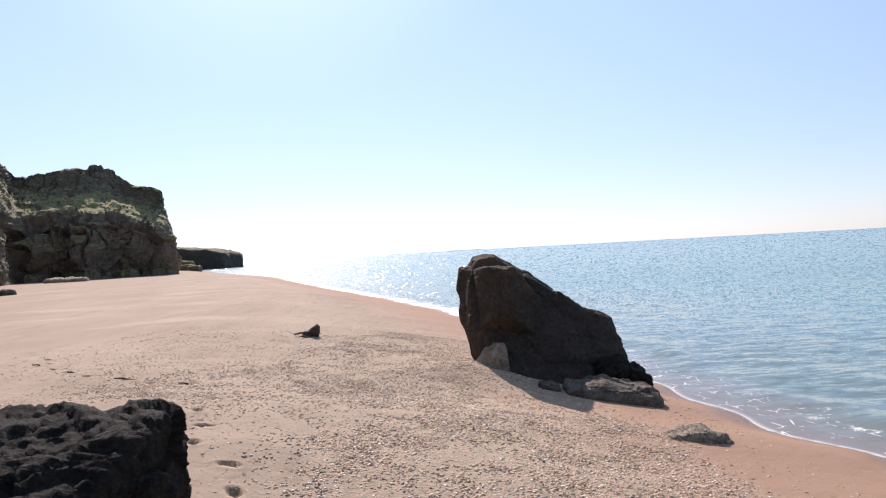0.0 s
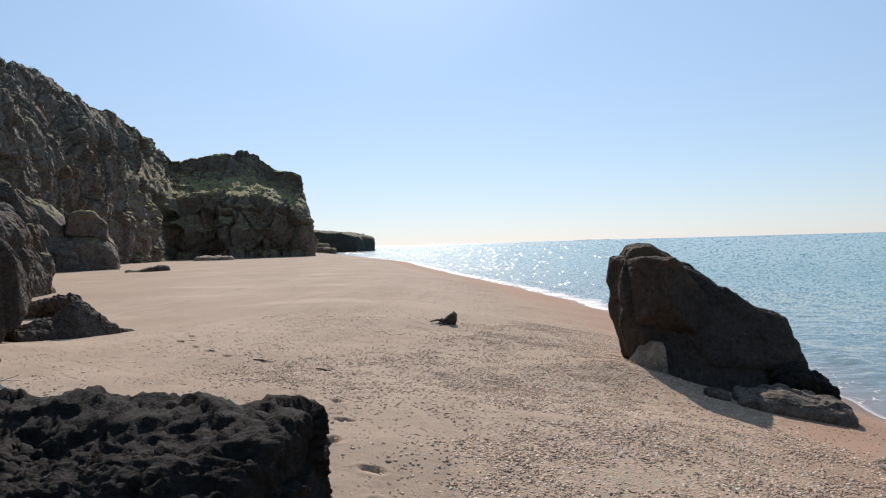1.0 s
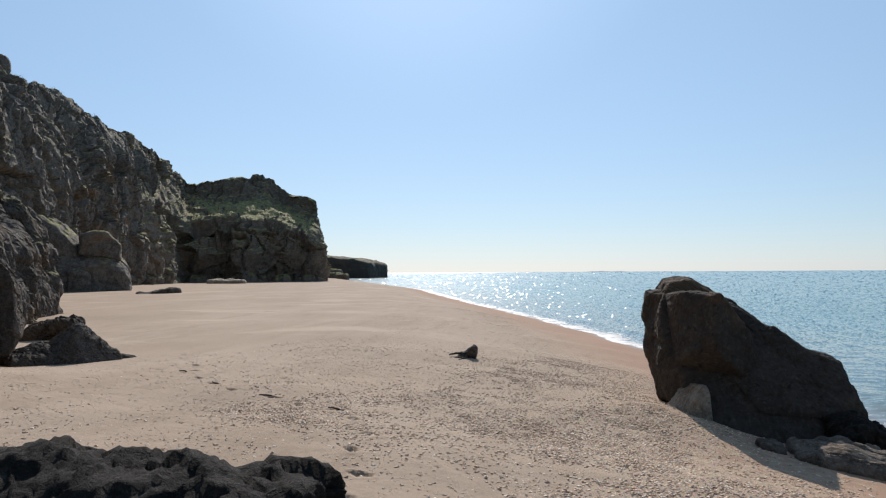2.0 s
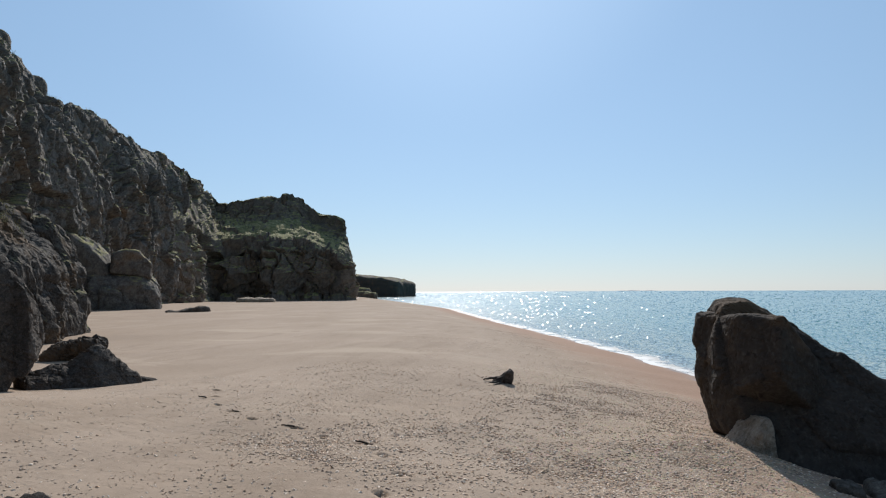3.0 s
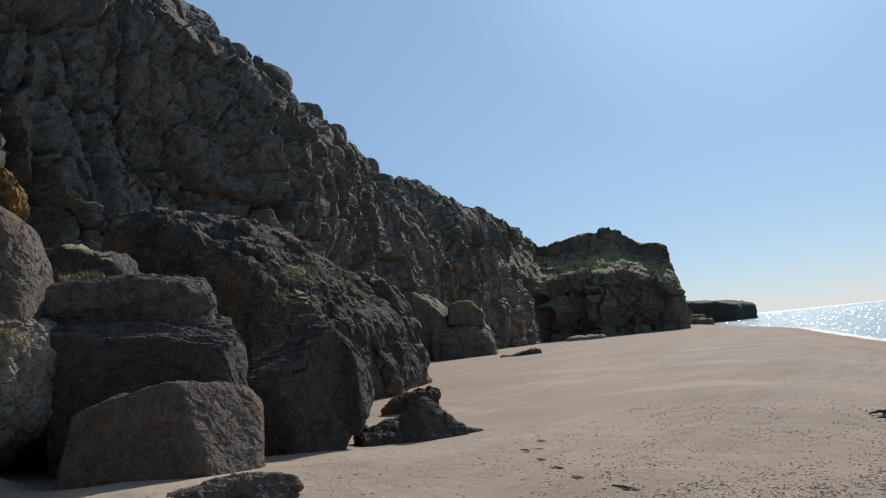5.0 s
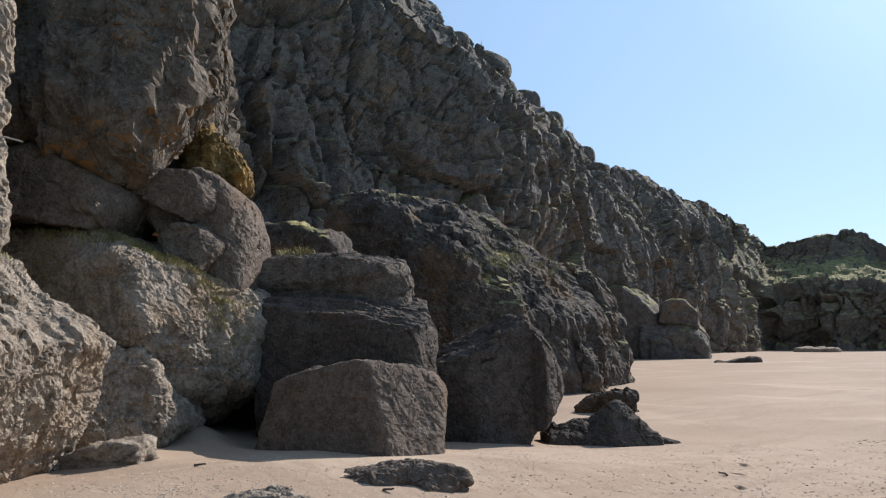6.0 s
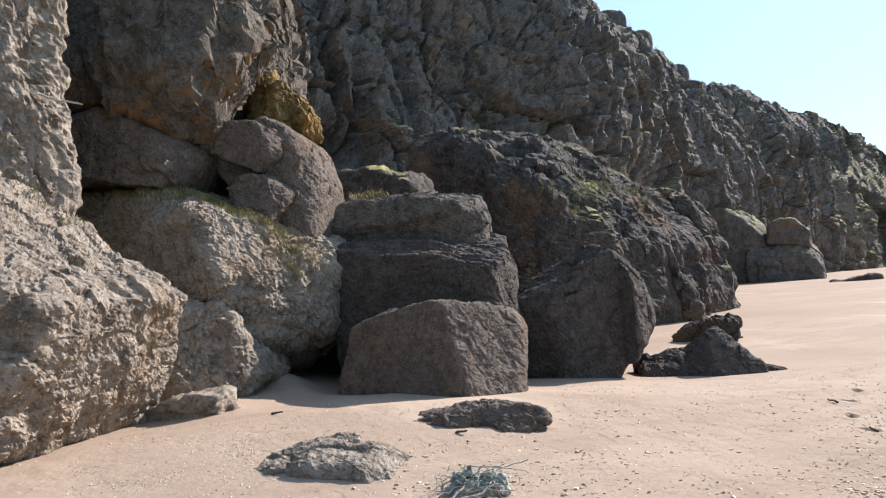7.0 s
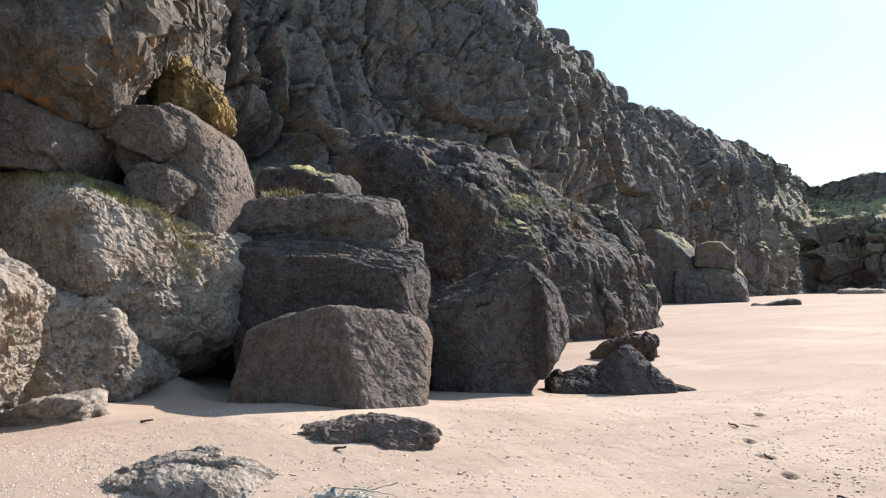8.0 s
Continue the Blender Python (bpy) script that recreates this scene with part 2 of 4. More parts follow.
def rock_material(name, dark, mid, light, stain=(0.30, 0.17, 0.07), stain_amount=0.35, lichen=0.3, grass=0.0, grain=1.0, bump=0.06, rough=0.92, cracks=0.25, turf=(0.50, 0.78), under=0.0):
    m = Nodes(name, rough)
    big = m.noise(0.55 * grain, 5, 0.6)
    medium = m.noise(2.6 * grain, 8, 0.65, distort=0.4)
    fine = m.noise(14 * grain, 8, 0.7)
    c = m.mix(m.ramp(medium, 0.32, 0.68), dark, mid)
    c = m.mix(m.math("MULTIPLY", m.ramp(fine, 0.45, 0.75), 0.75), c, light)
    c = m.mix(m.math("MULTIPLY", m.ramp(big, 0.52, 0.72), stain_amount), c, stain)
    pale = m.math("MULTIPLY", m.ramp(m.noise(5.5 * grain, 10, 0.75), 0.56, 0.68), lichen)
    c = m.mix(pale, c, (0.42, 0.40, 0.35))
    pit = m.math("MULTIPLY", m.ramp(m.noise(9 * grain, 9, 0.75, distort=0.6), 0.46, 0.36), 0.7)
    c = m.mix(pit, c, tuple(0.45 * x for x in dark))
    line = m.math("ABSOLUTE", m.math("SUBTRACT", m.noise(1.1 * grain, 5, 0.62, stretch=(1, 1, 0.55), distort=0.7), 0.5))
    bed = m.math("ABSOLUTE", m.math("SUBTRACT", m.noise(1.0 * grain, 4, 0.6, stretch=(0.7, 0.7, 3.2)), 0.5))
    crack = m.math("MAXIMUM", m.ramp(line, 0.011, 0.002), m.math("MULTIPLY", m.ramp(bed, 0.012, 0.003), 0.6))
    crack = m.math("MULTIPLY", crack, m.ramp(m.noise(0.8 * grain, 3), 0.40, 0.60))
    c = m.mix(m.math("MULTIPLY", crack, cracks), c, tuple(0.35 * x for x in dark))
    # orange tint, patchy by noise, on faces that point down
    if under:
        orange_down = m.math("MULTIPLY", m.ramp(m.up(), -0.55, -0.80), m.ramp(m.noise(1.6, 6, 0.65), 0.38, 0.62, 0.0, under))
        c = m.mix(orange_down, c, (0.36, 0.19, 0.07))
    if grass:
        where = m.math("MULTIPLY", m.ramp(m.up(), *turf), m.ramp(m.noise(0.35, 6, 0.6), 0.58 - 0.25 * grass, 0.70 - 0.25 * grass))
        green = m.mix(m.ramp(m.noise(1.4, 9, 0.7), 0.35, 0.65), (0.15, 0.155, 0.06), (0.37, 0.33, 0.16))
        c = m.mix(where, c, green)
    h = m.math("ADD", m.math("MULTIPLY", medium, 1.0), m.math("MULTIPLY", fine, 0.45))
    h = m.math("ADD", h, m.math("MULTIPLY", m.noise(48 * grain, 6, 0.7), 0.16))
    h = m.math("ADD", h, m.ramp(m.noise(1.3 * grain, 7, 0.6, distort=1.2), 0.48, 0.52, 0.0, 0.07))
    h = m.math("SUBTRACT", h, m.math("MULTIPLY", crack, 0.4 * cracks))
    return m.done(c, m.bump(h, bump, 1.0))


ROCK = rock_material("weathered_grey_rock", (0.052, 0.043, 0.035), (0.128, 0.108, 0.089), (0.23, 0.20, 0.17), lichen=0.32)
ROCK_DARK = rock_material("dark_shore_rock", (0.010, 0.009, 0.008), (0.024, 0.021, 0.018), (0.055, 0.048, 0.042), stain_amount=0.1, lichen=0.15, grain=1.8, bump=0.05)
ROCK_DARK2 = rock_material("dark_brown_rock", (0.040, 0.033, 0.027), (0.063, 0.053, 0.045), (0.10, 0.087, 0.075), stain_amount=0.25, lichen=0.10, grain=1.1, bump=0.03, cracks=0.08)
ROCK_PALE = rock_material("pale_pitted_rock", (0.20, 0.162, 0.122), (0.44, 0.370, 0.290), (0.64, 0.565, 0.465), stain=(0.38, 0.24, 0.12), stain_amount=0.45, lichen=0.6, grain=1.5, bump=0.09, cracks=0.3)
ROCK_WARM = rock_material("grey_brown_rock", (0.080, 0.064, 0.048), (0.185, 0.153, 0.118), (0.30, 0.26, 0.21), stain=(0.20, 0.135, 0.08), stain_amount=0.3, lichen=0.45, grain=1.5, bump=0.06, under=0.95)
ROCK_GREY = rock_material("pitted_grey_rock", (0.080, 0.066, 0.053), (0.175, 0.148, 0.120), (0.29, 0.252, 0.212), stain=(0.23, 0.14, 0.08), stain_amount=0.5, lichen=0.35, grain=2.2, bump=0.03, cracks=0.1)
ROCK_BROWN = rock_material("brown_grey_rock", (0.095, 0.073, 0.056), (0.190, 0.150, 0.118), (0.31, 0.26, 0.214), stain=(0.20, 0.12, 0.07), stain_amount=0.5, lichen=0.25, grain=2.4, bump=0.035, cracks=0.06)
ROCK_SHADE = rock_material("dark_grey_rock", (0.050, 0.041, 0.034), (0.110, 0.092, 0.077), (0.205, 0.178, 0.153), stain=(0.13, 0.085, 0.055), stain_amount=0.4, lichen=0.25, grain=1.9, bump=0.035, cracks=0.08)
ROCK_OCHRE = rock_material("lichened_rock", (0.12, 0.085, 0.04), (0.30, 0.19, 0.06), (0.44, 0.32, 0.14), stain=(0.36, 0.20, 0.05), stain_amount=0.7, lichen=0.3, grain=2.4, bump=0.06)
ROCK_CLIFF = rock_material("cliff_rock", (0.076, 0.067, 0.058), (0.197, 0.178, 0.156), (0.36, 0.332, 0.296), lichen=0.5, grass=0.5, grain=0.8, bump=0.10, cracks=0.5, turf=(0.54, 0.78))
ROCK_MOSSY = rock_material("outcrop_rock", (0.036, 0.031, 0.026), (0.098, 0.085, 0.073), (0.20, 0.178, 0.156), lichen=0.4, grass=0.3, grain=1.0, bump=0.06)
ROCK_HEAD = rock_material("headland_rock", (0.13, 0.108, 0.086), (0.225, 0.19, 0.155), (0.31, 0.27, 0.225), lichen=0.2, grass=1.3, grain=0.5, bump=0.2, cracks=0.4, turf=(0.50, 0.80))
# pale blue-grey: the haze of distance is painted into the hill's colour
HAZY = rock_material("haze_painted_hill", (0.30, 0.34, 0.38), (0.34, 0.38, 0.42), (0.38, 0.42, 0.45), stain_amount=0.0, lichen=0.0, grain=0.02, bump=0.5)


def sand_material():
    m = Nodes("beach_sand", 0.95)
    m.bsdf.inputs["Specular IOR Level"].default_value = 0.15
    shore = m.attribute("shore")
    gravel = m.attribute("gravel")
    grain = m.noise(160, 4, 0.7)
    patch = m.noise(0.35, 6, 0.6, stretch=(1, 0.35, 1))
    c = m.mix(m.ramp(patch, 0.35, 0.7), (0.35, 0.265, 0.195), (0.41, 0.318, 0.242))
    c = m.mix(m.math("MULTIPLY", m.ramp(grain, 0.35, 0.7), 0.5), c, (0.29, 0.21, 0.145))
    swash = m.noise(0.9, 6, 0.68, stretch=(1.5, 0.28, 1), distort=0.5)
    c = m.mix(m.math("MULTIPLY", m.ramp(swash, 0.50, 0.66), 0.45), c, (0.27, 0.198, 0.140))
    c = m.mix(m.math("MULTIPLY", m.ramp(m.noise(0.22, 5, 0.6, stretch=(0.5, 1.4, 1)), 0.56, 0.66), 0.5), c, (0.50, 0.40, 0.30))
    litter = m.math("MULTIPLY", m.ramp(m.noise(17, 3, 0.75), 0.62, 0.67), m.ramp(m.noise(0.7, 5, 0.65), 0.42, 0.58))
    c = m.mix(m.math("MULTIPLY", litter, 0.6), c, (0.17, 0.125, 0.09))
    tide = m.math("ADD", shore, m.math("MULTIPLY", m.noise(0.6, 5), 1.6))
    c = m.mix(m.ramp(tide, 6.2, 2.8, 0.0, 0.85), c, (0.345, 0.212, 0.142))
    c = m.mix(m.ramp(tide, 1.5, 0.75, 0.0, 0.8), c, (0.19, 0.115, 0.075))
    stones = m.voronoi(38, "F1", out="Color")
    speck = m.mix(0.75, m.mix(1.0, stones, (0.60, 0.48, 0.36), "MULTIPLY"), (0.44, 0.335, 0.24))
    where = m.math("MULTIPLY", gravel, m.ramp(m.noise(5.0, 6, 0.7), 0.40, 0.60))
    c = m.mix(where, c, speck)
    shell = m.math("MULTIPLY", m.ramp(m.noise(60, 3, 0.8), 0.70, 0.74), 0.6)
    c = m.mix(shell, c, (0.62, 0.55, 0.46))
    h = m.math("ADD", m.math("MULTIPLY", grain, 0.25), m.math("MULTIPLY", m.noise(9, 6, 0.6), 0.6))
    h = m.math("ADD", h, m.math("MULTIPLY", m.noise(1.7, 5, 0.62), 1.6))
    h = m.math("SUBTRACT", h, m.math("MULTIPLY", m.ramp(m.noise(4.2, 2, 0.5, distort=0.4), 0.60, 0.70), 0.2))
    h = m.math("ADD", h, m.math("MULTIPLY", m.math("MULTIPLY", m.voronoi(38), gravel), -0.7))
    m.put(m.bsdf.inputs["Roughness"], m.ramp(tide, 0.9, 1.6, 0.35, 0.95))
    return m.done(c, m.bump(h, 0.014, 1.0))


def water_material():
    m = Nodes("sea_water", 0.06)
    m.bsdf.inputs["IOR"].default_value = 1.33
    m.bsdf.inputs["Specular IOR Level"].default_value = 0.5
    off = m.attribute("offshore")
    c = m.mix(m.ramp(off, 0.0, 2.6), (0.22, 0.165, 0.12), (0.12, 0.18, 0.165))
    c = m.mix(m.ramp(off, 2.5, 16.0), c, (0.050, 0.180, 0.190))
    c = m.mix(m.ramp(off, 25.0, 400.0), c, (0.042, 0.180, 0.205))
    c = m.mix(m.math("MULTIPLY", m.ramp(m.noise(0.02, 4, stretch=(0.5, 1.6, 1)), 0.45, 0.65), 0.3), c, (0.045, 0.18, 0.23))
    # wavelets: short crested ripples nearby; far off only groups of them can be told apart, so their size grows with distance
    reach = m.attribute("reach")
    groups = m.n.new("ShaderNodeCombineXYZ")
    m.link(m.math("MULTIPLY", m.attribute("bearing"), 310.0), groups.inputs[0])
    m.link(m.math("DIVIDE", 2700.0, reach), groups.inputs[1])
    tilts = []
    for scale, stretch, space in ((1.5, (0.55, 2.0, 1), None), (5.2, (0.6, 1.7, 1), None), (1.0, None, groups.outputs[0]), (0.8, None, groups.outputs[0])):
        t = m.n.new("ShaderNodeTexNoise")
        t.inputs["Scale"].default_value, t.inputs["Detail"].default_value, t.inputs["Roughness"].default_value = scale, 2.5, 0.6
        m.link(m.vector(stretch, space), t.inputs["Vector"])
        v = m.n.new("ShaderNodeVectorMath")
        v.operation = "SUBTRACT"
        v.inputs[1].default_value = (0.5, 0.5, 0.5)
        m.link(t.outputs["Color"], v.inputs[0])
        tilts.append(v.outputs[0])
    far_off = m.ramp(reach, 14.0, 45.0)
    calm = m.math("MULTIPLY", m.ramp(off, 0.2, 2.5, 0.25, 1.0), m.ramp(m.noise(0.05, 3, stretch=(0.6, 1.5, 1)), 0.3, 0.7, 0.75, 1.2))
    total = m.geo.outputs["Normal"]
    steep = m.math("MULTIPLY", m.ramp(m.noise(1.3, 1, 0.5, space=groups.outputs[0]), 0.52, 0.60), m.ramp(reach, 10.0, 40.0, 0.0, 2.2))
    for vec, weight in zip(tilts, (m.ramp(reach, 14.0, 45.0, 0.45, 0.0), m.ramp(reach, 14.0, 45.0, 0.38, 0.0), m.math("MULTIPLY", far_off, 0.42), steep)):
        v = m.n.new("ShaderNodeVectorMath")
        v.operation = "MULTIPLY"
        flat = m.n.new("ShaderNodeCombineXYZ")
        w = m.math("MULTIPLY", weight, calm)
        m.link(w, flat.inputs[0])
        m.link(w, flat.inputs[1])
        m.link(vec, v.inputs[0])
        m.link(flat.outputs[0], v.inputs[1])
        a = m.n.new("ShaderNodeVectorMath")
        m.link(total, a.inputs[0])
        m.link(v.outputs[0], a.inputs[1])
        total = a.outputs[0]
    unit = m.n.new("ShaderNodeVectorMath")
    unit.operation = "NORMALIZE"
    m.link(total, unit.inputs[0])
    # foam
    wob = m.math("ADD", off, m.math("MULTIPLY", m.noise(0.7, 4), 1.3))
    lace = m.ramp(m.voronoi(3.6, "DISTANCE_TO_EDGE", stretch=(1, 0.6, 1)), 0.07, 0.015)
    streak = m.math("MULTIPLY", m.math("MULTIPLY", m.ramp(wob, 3.0, 1.0), m.ramp(m.noise(2.2, 6, 0.7), 0.50, 0.62)), m.math("MULTIPLY", lace, 0.9))
    edge = m.math("MULTIPLY", m.ramp(off, 0.36, 0.14), m.ramp(m.noise(2.4, 6, 0.7), 0.30, 0.46))
    crest = m.math("MULTIPLY", m.math("MULTIPLY", m.ramp(wob, 1.75, 1.95), m.ramp(wob, 2.25, 2.05)), m.ramp(m.noise(1.3, 8, 0.75), 0.54, 0.62))
    far = m.math("MULTIPLY", m.math("MULTIPLY", m.ramp(off, 1.5, 0.5), m.ramp(m.noise(0.6, 7, 0.75), 0.40, 0.52)), m.ramp(m.attribute("along"), 14.0, 34.0))
    foam = m.math("MAXIMUM", m.math("MAXIMUM", edge, crest), m.math("MAXIMUM", streak, far))
    c = m.mix(foam, c, (0.80, 0.80, 0.78))
    m.put(m.bsdf.inputs["Roughness"], m.math("MAXIMUM", m.ramp(foam, 0.1, 0.6, 0.0, 0.8), m.ramp(reach, 15.0, 60.0, 0.06, 0.17)))
    return m.done(c, unit.outputs[0])


SAND, WATER = sand_material(), water_material()

# ---- beach ----
SEA = -0.5
WATERLINE_Y = [-4500, -60, 0, 7.8, 11.5, 27, 39.4, 52, 65, 80, 110, 125, 160, 198, 270, 420, 600]
WATERLINE_X = [40, 11, 6.7, 5.85, 5.2, 2.7, -0.6, -4.6, -8.8, -13.4, -22.2, -28, -42, -57, -86, -150, -260]
WATERLINE_Y = [0.5 + 1.073 * (y - 0.5) for y in WATERLINE_Y]
WATERLINE_X = [0.3 + 1.073 * (x - 0.3) for x in WATERLINE_X]


def shore_distance(x, y):
    """Metres inland from the waterline, negative out at sea."""
    xw = np.interp(y, WATERLINE_Y, WATERLINE_X)
    lean = (np.interp(y + 2, WATERLINE_Y, WATERLINE_X) - np.interp(y - 2, WATERLINE_Y, WATERLINE_X)) / 4
    scallop = 0.22 * np.sin(y * 0.9 + 0.6) * np.sin(y * 0.23) + 0.12 * np.sin(y * 2.3)
    return (xw + scallop - x) / np.sqrt(1 + lean * lean)


def beach_height(x, y):
    s = shore_distance(x, y)
    z = np.interp(s, [-60, -6, 0, 1.2, 3.2, 5.5, 7.7, 10, 14, 40, 300], [-5, -1.2, SEA, -0.25, 0.07, 0.42, 0.69, 0.78, 0.72, 0.72, 2.0])
    z = z + 0.45 * smooth(-x, 4.0, 8.5) * smooth(-y, -15.0, -7.0)
    z = z + 0.22 * np.exp(-((x + 12.0) / 0.7) ** 2 - ((y - 7.6) / 0.45) ** 2) + 0.10 * np.exp(-((x + 10.3) / 0.9) ** 2 - ((y - 6.2) / 0.6) ** 2)
    z = z - 0.20 * np.exp(-((x + 11.3) / 1.0) ** 2 - ((y - 8.6) / 0.75) ** 2)
    z = z + 0.22 * np.exp(-((x - 1.3) / 1.0) ** 2 - ((y - 12.7) / 1.2) ** 2)
    p = np.stack([x, y, 0 * x], -1).reshape(-1, 3)
    wavy = (fbm(p * 0.28, 3, 71) * 0.05 + fbm(p * np.array([0.9, 0.45, 1]), 3, 75) * 0.016).reshape(x.shape)
    return z + wavy * smooth(s, 1.5, 5.0)


def graded(lo, hi, dense, step, growth):
    """Coordinates with an even step in the dense stretch and growing steps outside it."""
    mid = list(np.arange(dense[0], dense[1] + step / 2, step))
    out, d = [mid[-1]], step
    while out[-1] < hi:
        d *= growth
        out.append(min(out[-1] + d, hi))
    back, d = [mid[0]], step
    while back[-1] > lo:
        d *= growth
        back.append(max(back[-1] - d, lo))
    return np.array(back[:0:-1] + mid + out[1:])


FOOTPRINTS = [(-0.9, 5.3), (-1.1, 5.9), (-1.6, 6.5), (-1.7, 7.2), (-2.0, 7.9), (-2.0, 8.6), (-2.4, 9.3), (-2.8, 9.9), (-3.4, 10.2), (-3.9, 10.6),
              (-4.6, 10.8), (-5.1, 11.25), (-5.6, 11.75), (-6.1, 12.5), (-6.5, 13.3)]
gx = graded(-400, 60, (-7.5, 3.5), 0.040, 1.06)
gy = graded(-60, 700, (3.6, 13.6), 0.040, 1.055)
X, Y = np.meshgrid(gx, gy)
Z = beach_height(X, Y)
for k, (fx, fy) in enumerate(FOOTPRINTS):
    a = math.atan2(0.62, -0.5) + (0.45 if k % 2 else -0.35) if k < 9 else math.atan2(0.6, -0.75) + (0.3 if k % 2 else -0.3)
    u = (X - fx) * math.cos(a) + (Y - fy) * math.sin(a)
    w = -(X - fx) * math.sin(a) + (Y - fy) * math.cos(a)
    r = np.sqrt((u / 0.115) ** 2 + ((w - 0.012 * np.sin(u * 20)) / 0.050) ** 2)
    Z = Z - 0.095 * (1 - smooth(r, 0.60, 1.02)) * (1 + 2.2 * u) + 0.014 * np.exp(-((r - 1.4) / 0.3) ** 2)


def sand_ridge(x, y):
    """A low scarp in the sand beside the footprints: its height, and how far to the seaward side of it a place lies."""
    side = x - (-0.55 - 0.75 * np.clip((y - 6.0) / 2.2, 0, 1) ** 1.6)
    return 0.05 * (1 - smooth(side, -0.12, 0.16)) * np.exp(-np.clip(-side, 0, None) / 0.7) * smooth(y, 5.6, 6.6) * smooth(-y, -8.6, -7.6), side


ridge, side = sand_ridge(X, Y)
Z = Z + ridge
for k in range(4):
    Z = Z + 0.012 * np.exp(-((side + 0.03 - 0.10 * k - 0.04 * np.sin(3 * Y)) / 0.03) ** 2) * smooth(Y, 6.9, 7.2) * smooth(-Y, -8.1, -7.7)
near = (np.abs(X + 2) < 8) & (np.abs(Y - 9) < 9)
pn = np.stack([X[near], Y[near], 0 * X[near]], 1)
Z[near] += 0.0045 * fbm(pn * 3.2, 4, 91) * smooth(shore_distance(X[near], Y[near]), 2.0, 4.0)
S = shore_distance(X, Y)
pg = np.stack([X, Y, 0 * X], -1).reshape(-1, 3)
wander = (fbm(pg * 0.35, 3, 55) * 1.1).reshape(X.shape)
G = smooth(S + wander, 2.2, 3.4) * smooth(-(S + wander), -7.4, -5.4) * smooth(-Y, -34, -10)
ground = new("ground", mesh_of("ground", np.stack([X, Y, Z], -1).reshape(-1, 3), grid_quads(*X.shape), SAND, {"shore": S.ravel(), "gravel": G.ravel()}))
tagged(ground, "beige sand beach with gravel bands, shells and footprints", "beach", kind="structure")

# ---- sea ----
SEA_MID = np.array([1.0, 0.0])
fan = np.concatenate([np.radians(np.arange(-52, 24, 0.25)), np.radians(np.arange(24, 308, 2.0))])     # from +y, to the left
reach = [4.0]
while reach[-1] < 4600:
    reach.append(reach[-1] * 1.019)
reach = np.array(reach)
A, R = np.meshgrid(np.append(fan, fan[0] + 2 * math.pi), reach)
X, Y = SEA_MID[0] - R * np.sin(A), SEA_MID[1] + R * np.cos(A)
S = shore_distance(X, Y)
off = -S
pw = np.stack([X, Y, 0 * X], -1).reshape(-1, 3)
bend_x = vnoise(pw * 0.05, 33).reshape(X.shape) * 4.0
bend_y = vnoise(pw * 0.05, 34).reshape(X.shape) * 4.0
gust = 0.75 + 0.22 * vnoise(pw * np.array([0.03, 0.06, 1]), 35).reshape(X.shape)
rng = np.random.default_rng(3)
chop = np.zeros_like(X)
for k in range(17):
    length = 0.55 * 1.13 ** k
    a = rng.normal(-0.2, 0.55)
    f = 2 * math.pi / length
    crest = np.sin(f * ((X + bend_x) * math.cos(a) + (Y + bend_y) * math.sin(a)) + rng.uniform(0, 6.28))
    chop += 0.0045 * length * (1 - np.abs(crest) * 2 * 0.6) * np.clip(2.2 - 3.0 * 0.0125 * R / length, 0, 1)
breaker = 0.08 * np.exp(-((off - 2.0 - 0.5 * np.sin(Y * 0.35)) / 0.42) ** 2) * (0.55 + 0.45 * np.sin(Y * 0.7 + 1.0))
Z = SEA + 0.006 + chop * gust * smooth(off, 0.3, 5.0) * (1 - smooth(R, 260, 600)) + breaker * smooth(off, 0.2, 1.0) * (1 - smooth(Y, 60, 120)) + 0.05 * smooth(S, 0.0, 0.4)
Z = np.where(S > 0.25, SEA - 0.25, Z)
water = new("water", mesh_of("water", np.stack([X, Y, Z], -1).reshape(-1, 3), grid_quads(*X.shape), WATER, {"offshore": (off + 0.25).ravel(), "along": Y.ravel(), "reach": R.ravel(), "bearing": A.ravel()}))
tagged(water, "turquoise sea with small ripples and white foam at its edge", "sea", kind="structure")

# ---- cliffs ----
# foot x, y and crest x, y, z along the coast
COAST = [(-8, -70, -20, -66, 24), (-18, -35, -27, -33, 25), (-25, -10, -33, -8, 26), (-31, 6, -38, 5, 27), (-34, 15, -40, 17, 28), (-36, 24, -43, 30, 28),
         (-38, 38, -46, 41, 27), (-47, 54, -54, 57, 26), (-57, 77, -65, 78, 26.6), (-62, 100, -70, 100, 26.3), (-69, 122, -77, 133, 24.6), (-72, 130, -84, 152, 23),
         (-61, 133, -74, 152, 23.4), (-55.5, 135, -66.5, 158, 23.9), (-52, 136, -62.2, 157, 20.4), (-49, 140, -54, 151, 18.4), (-49.5, 148, -52.5, 152, 16.5), (-57, 166, -62, 166, 15), (-90, 215, -95, 215, 12)]


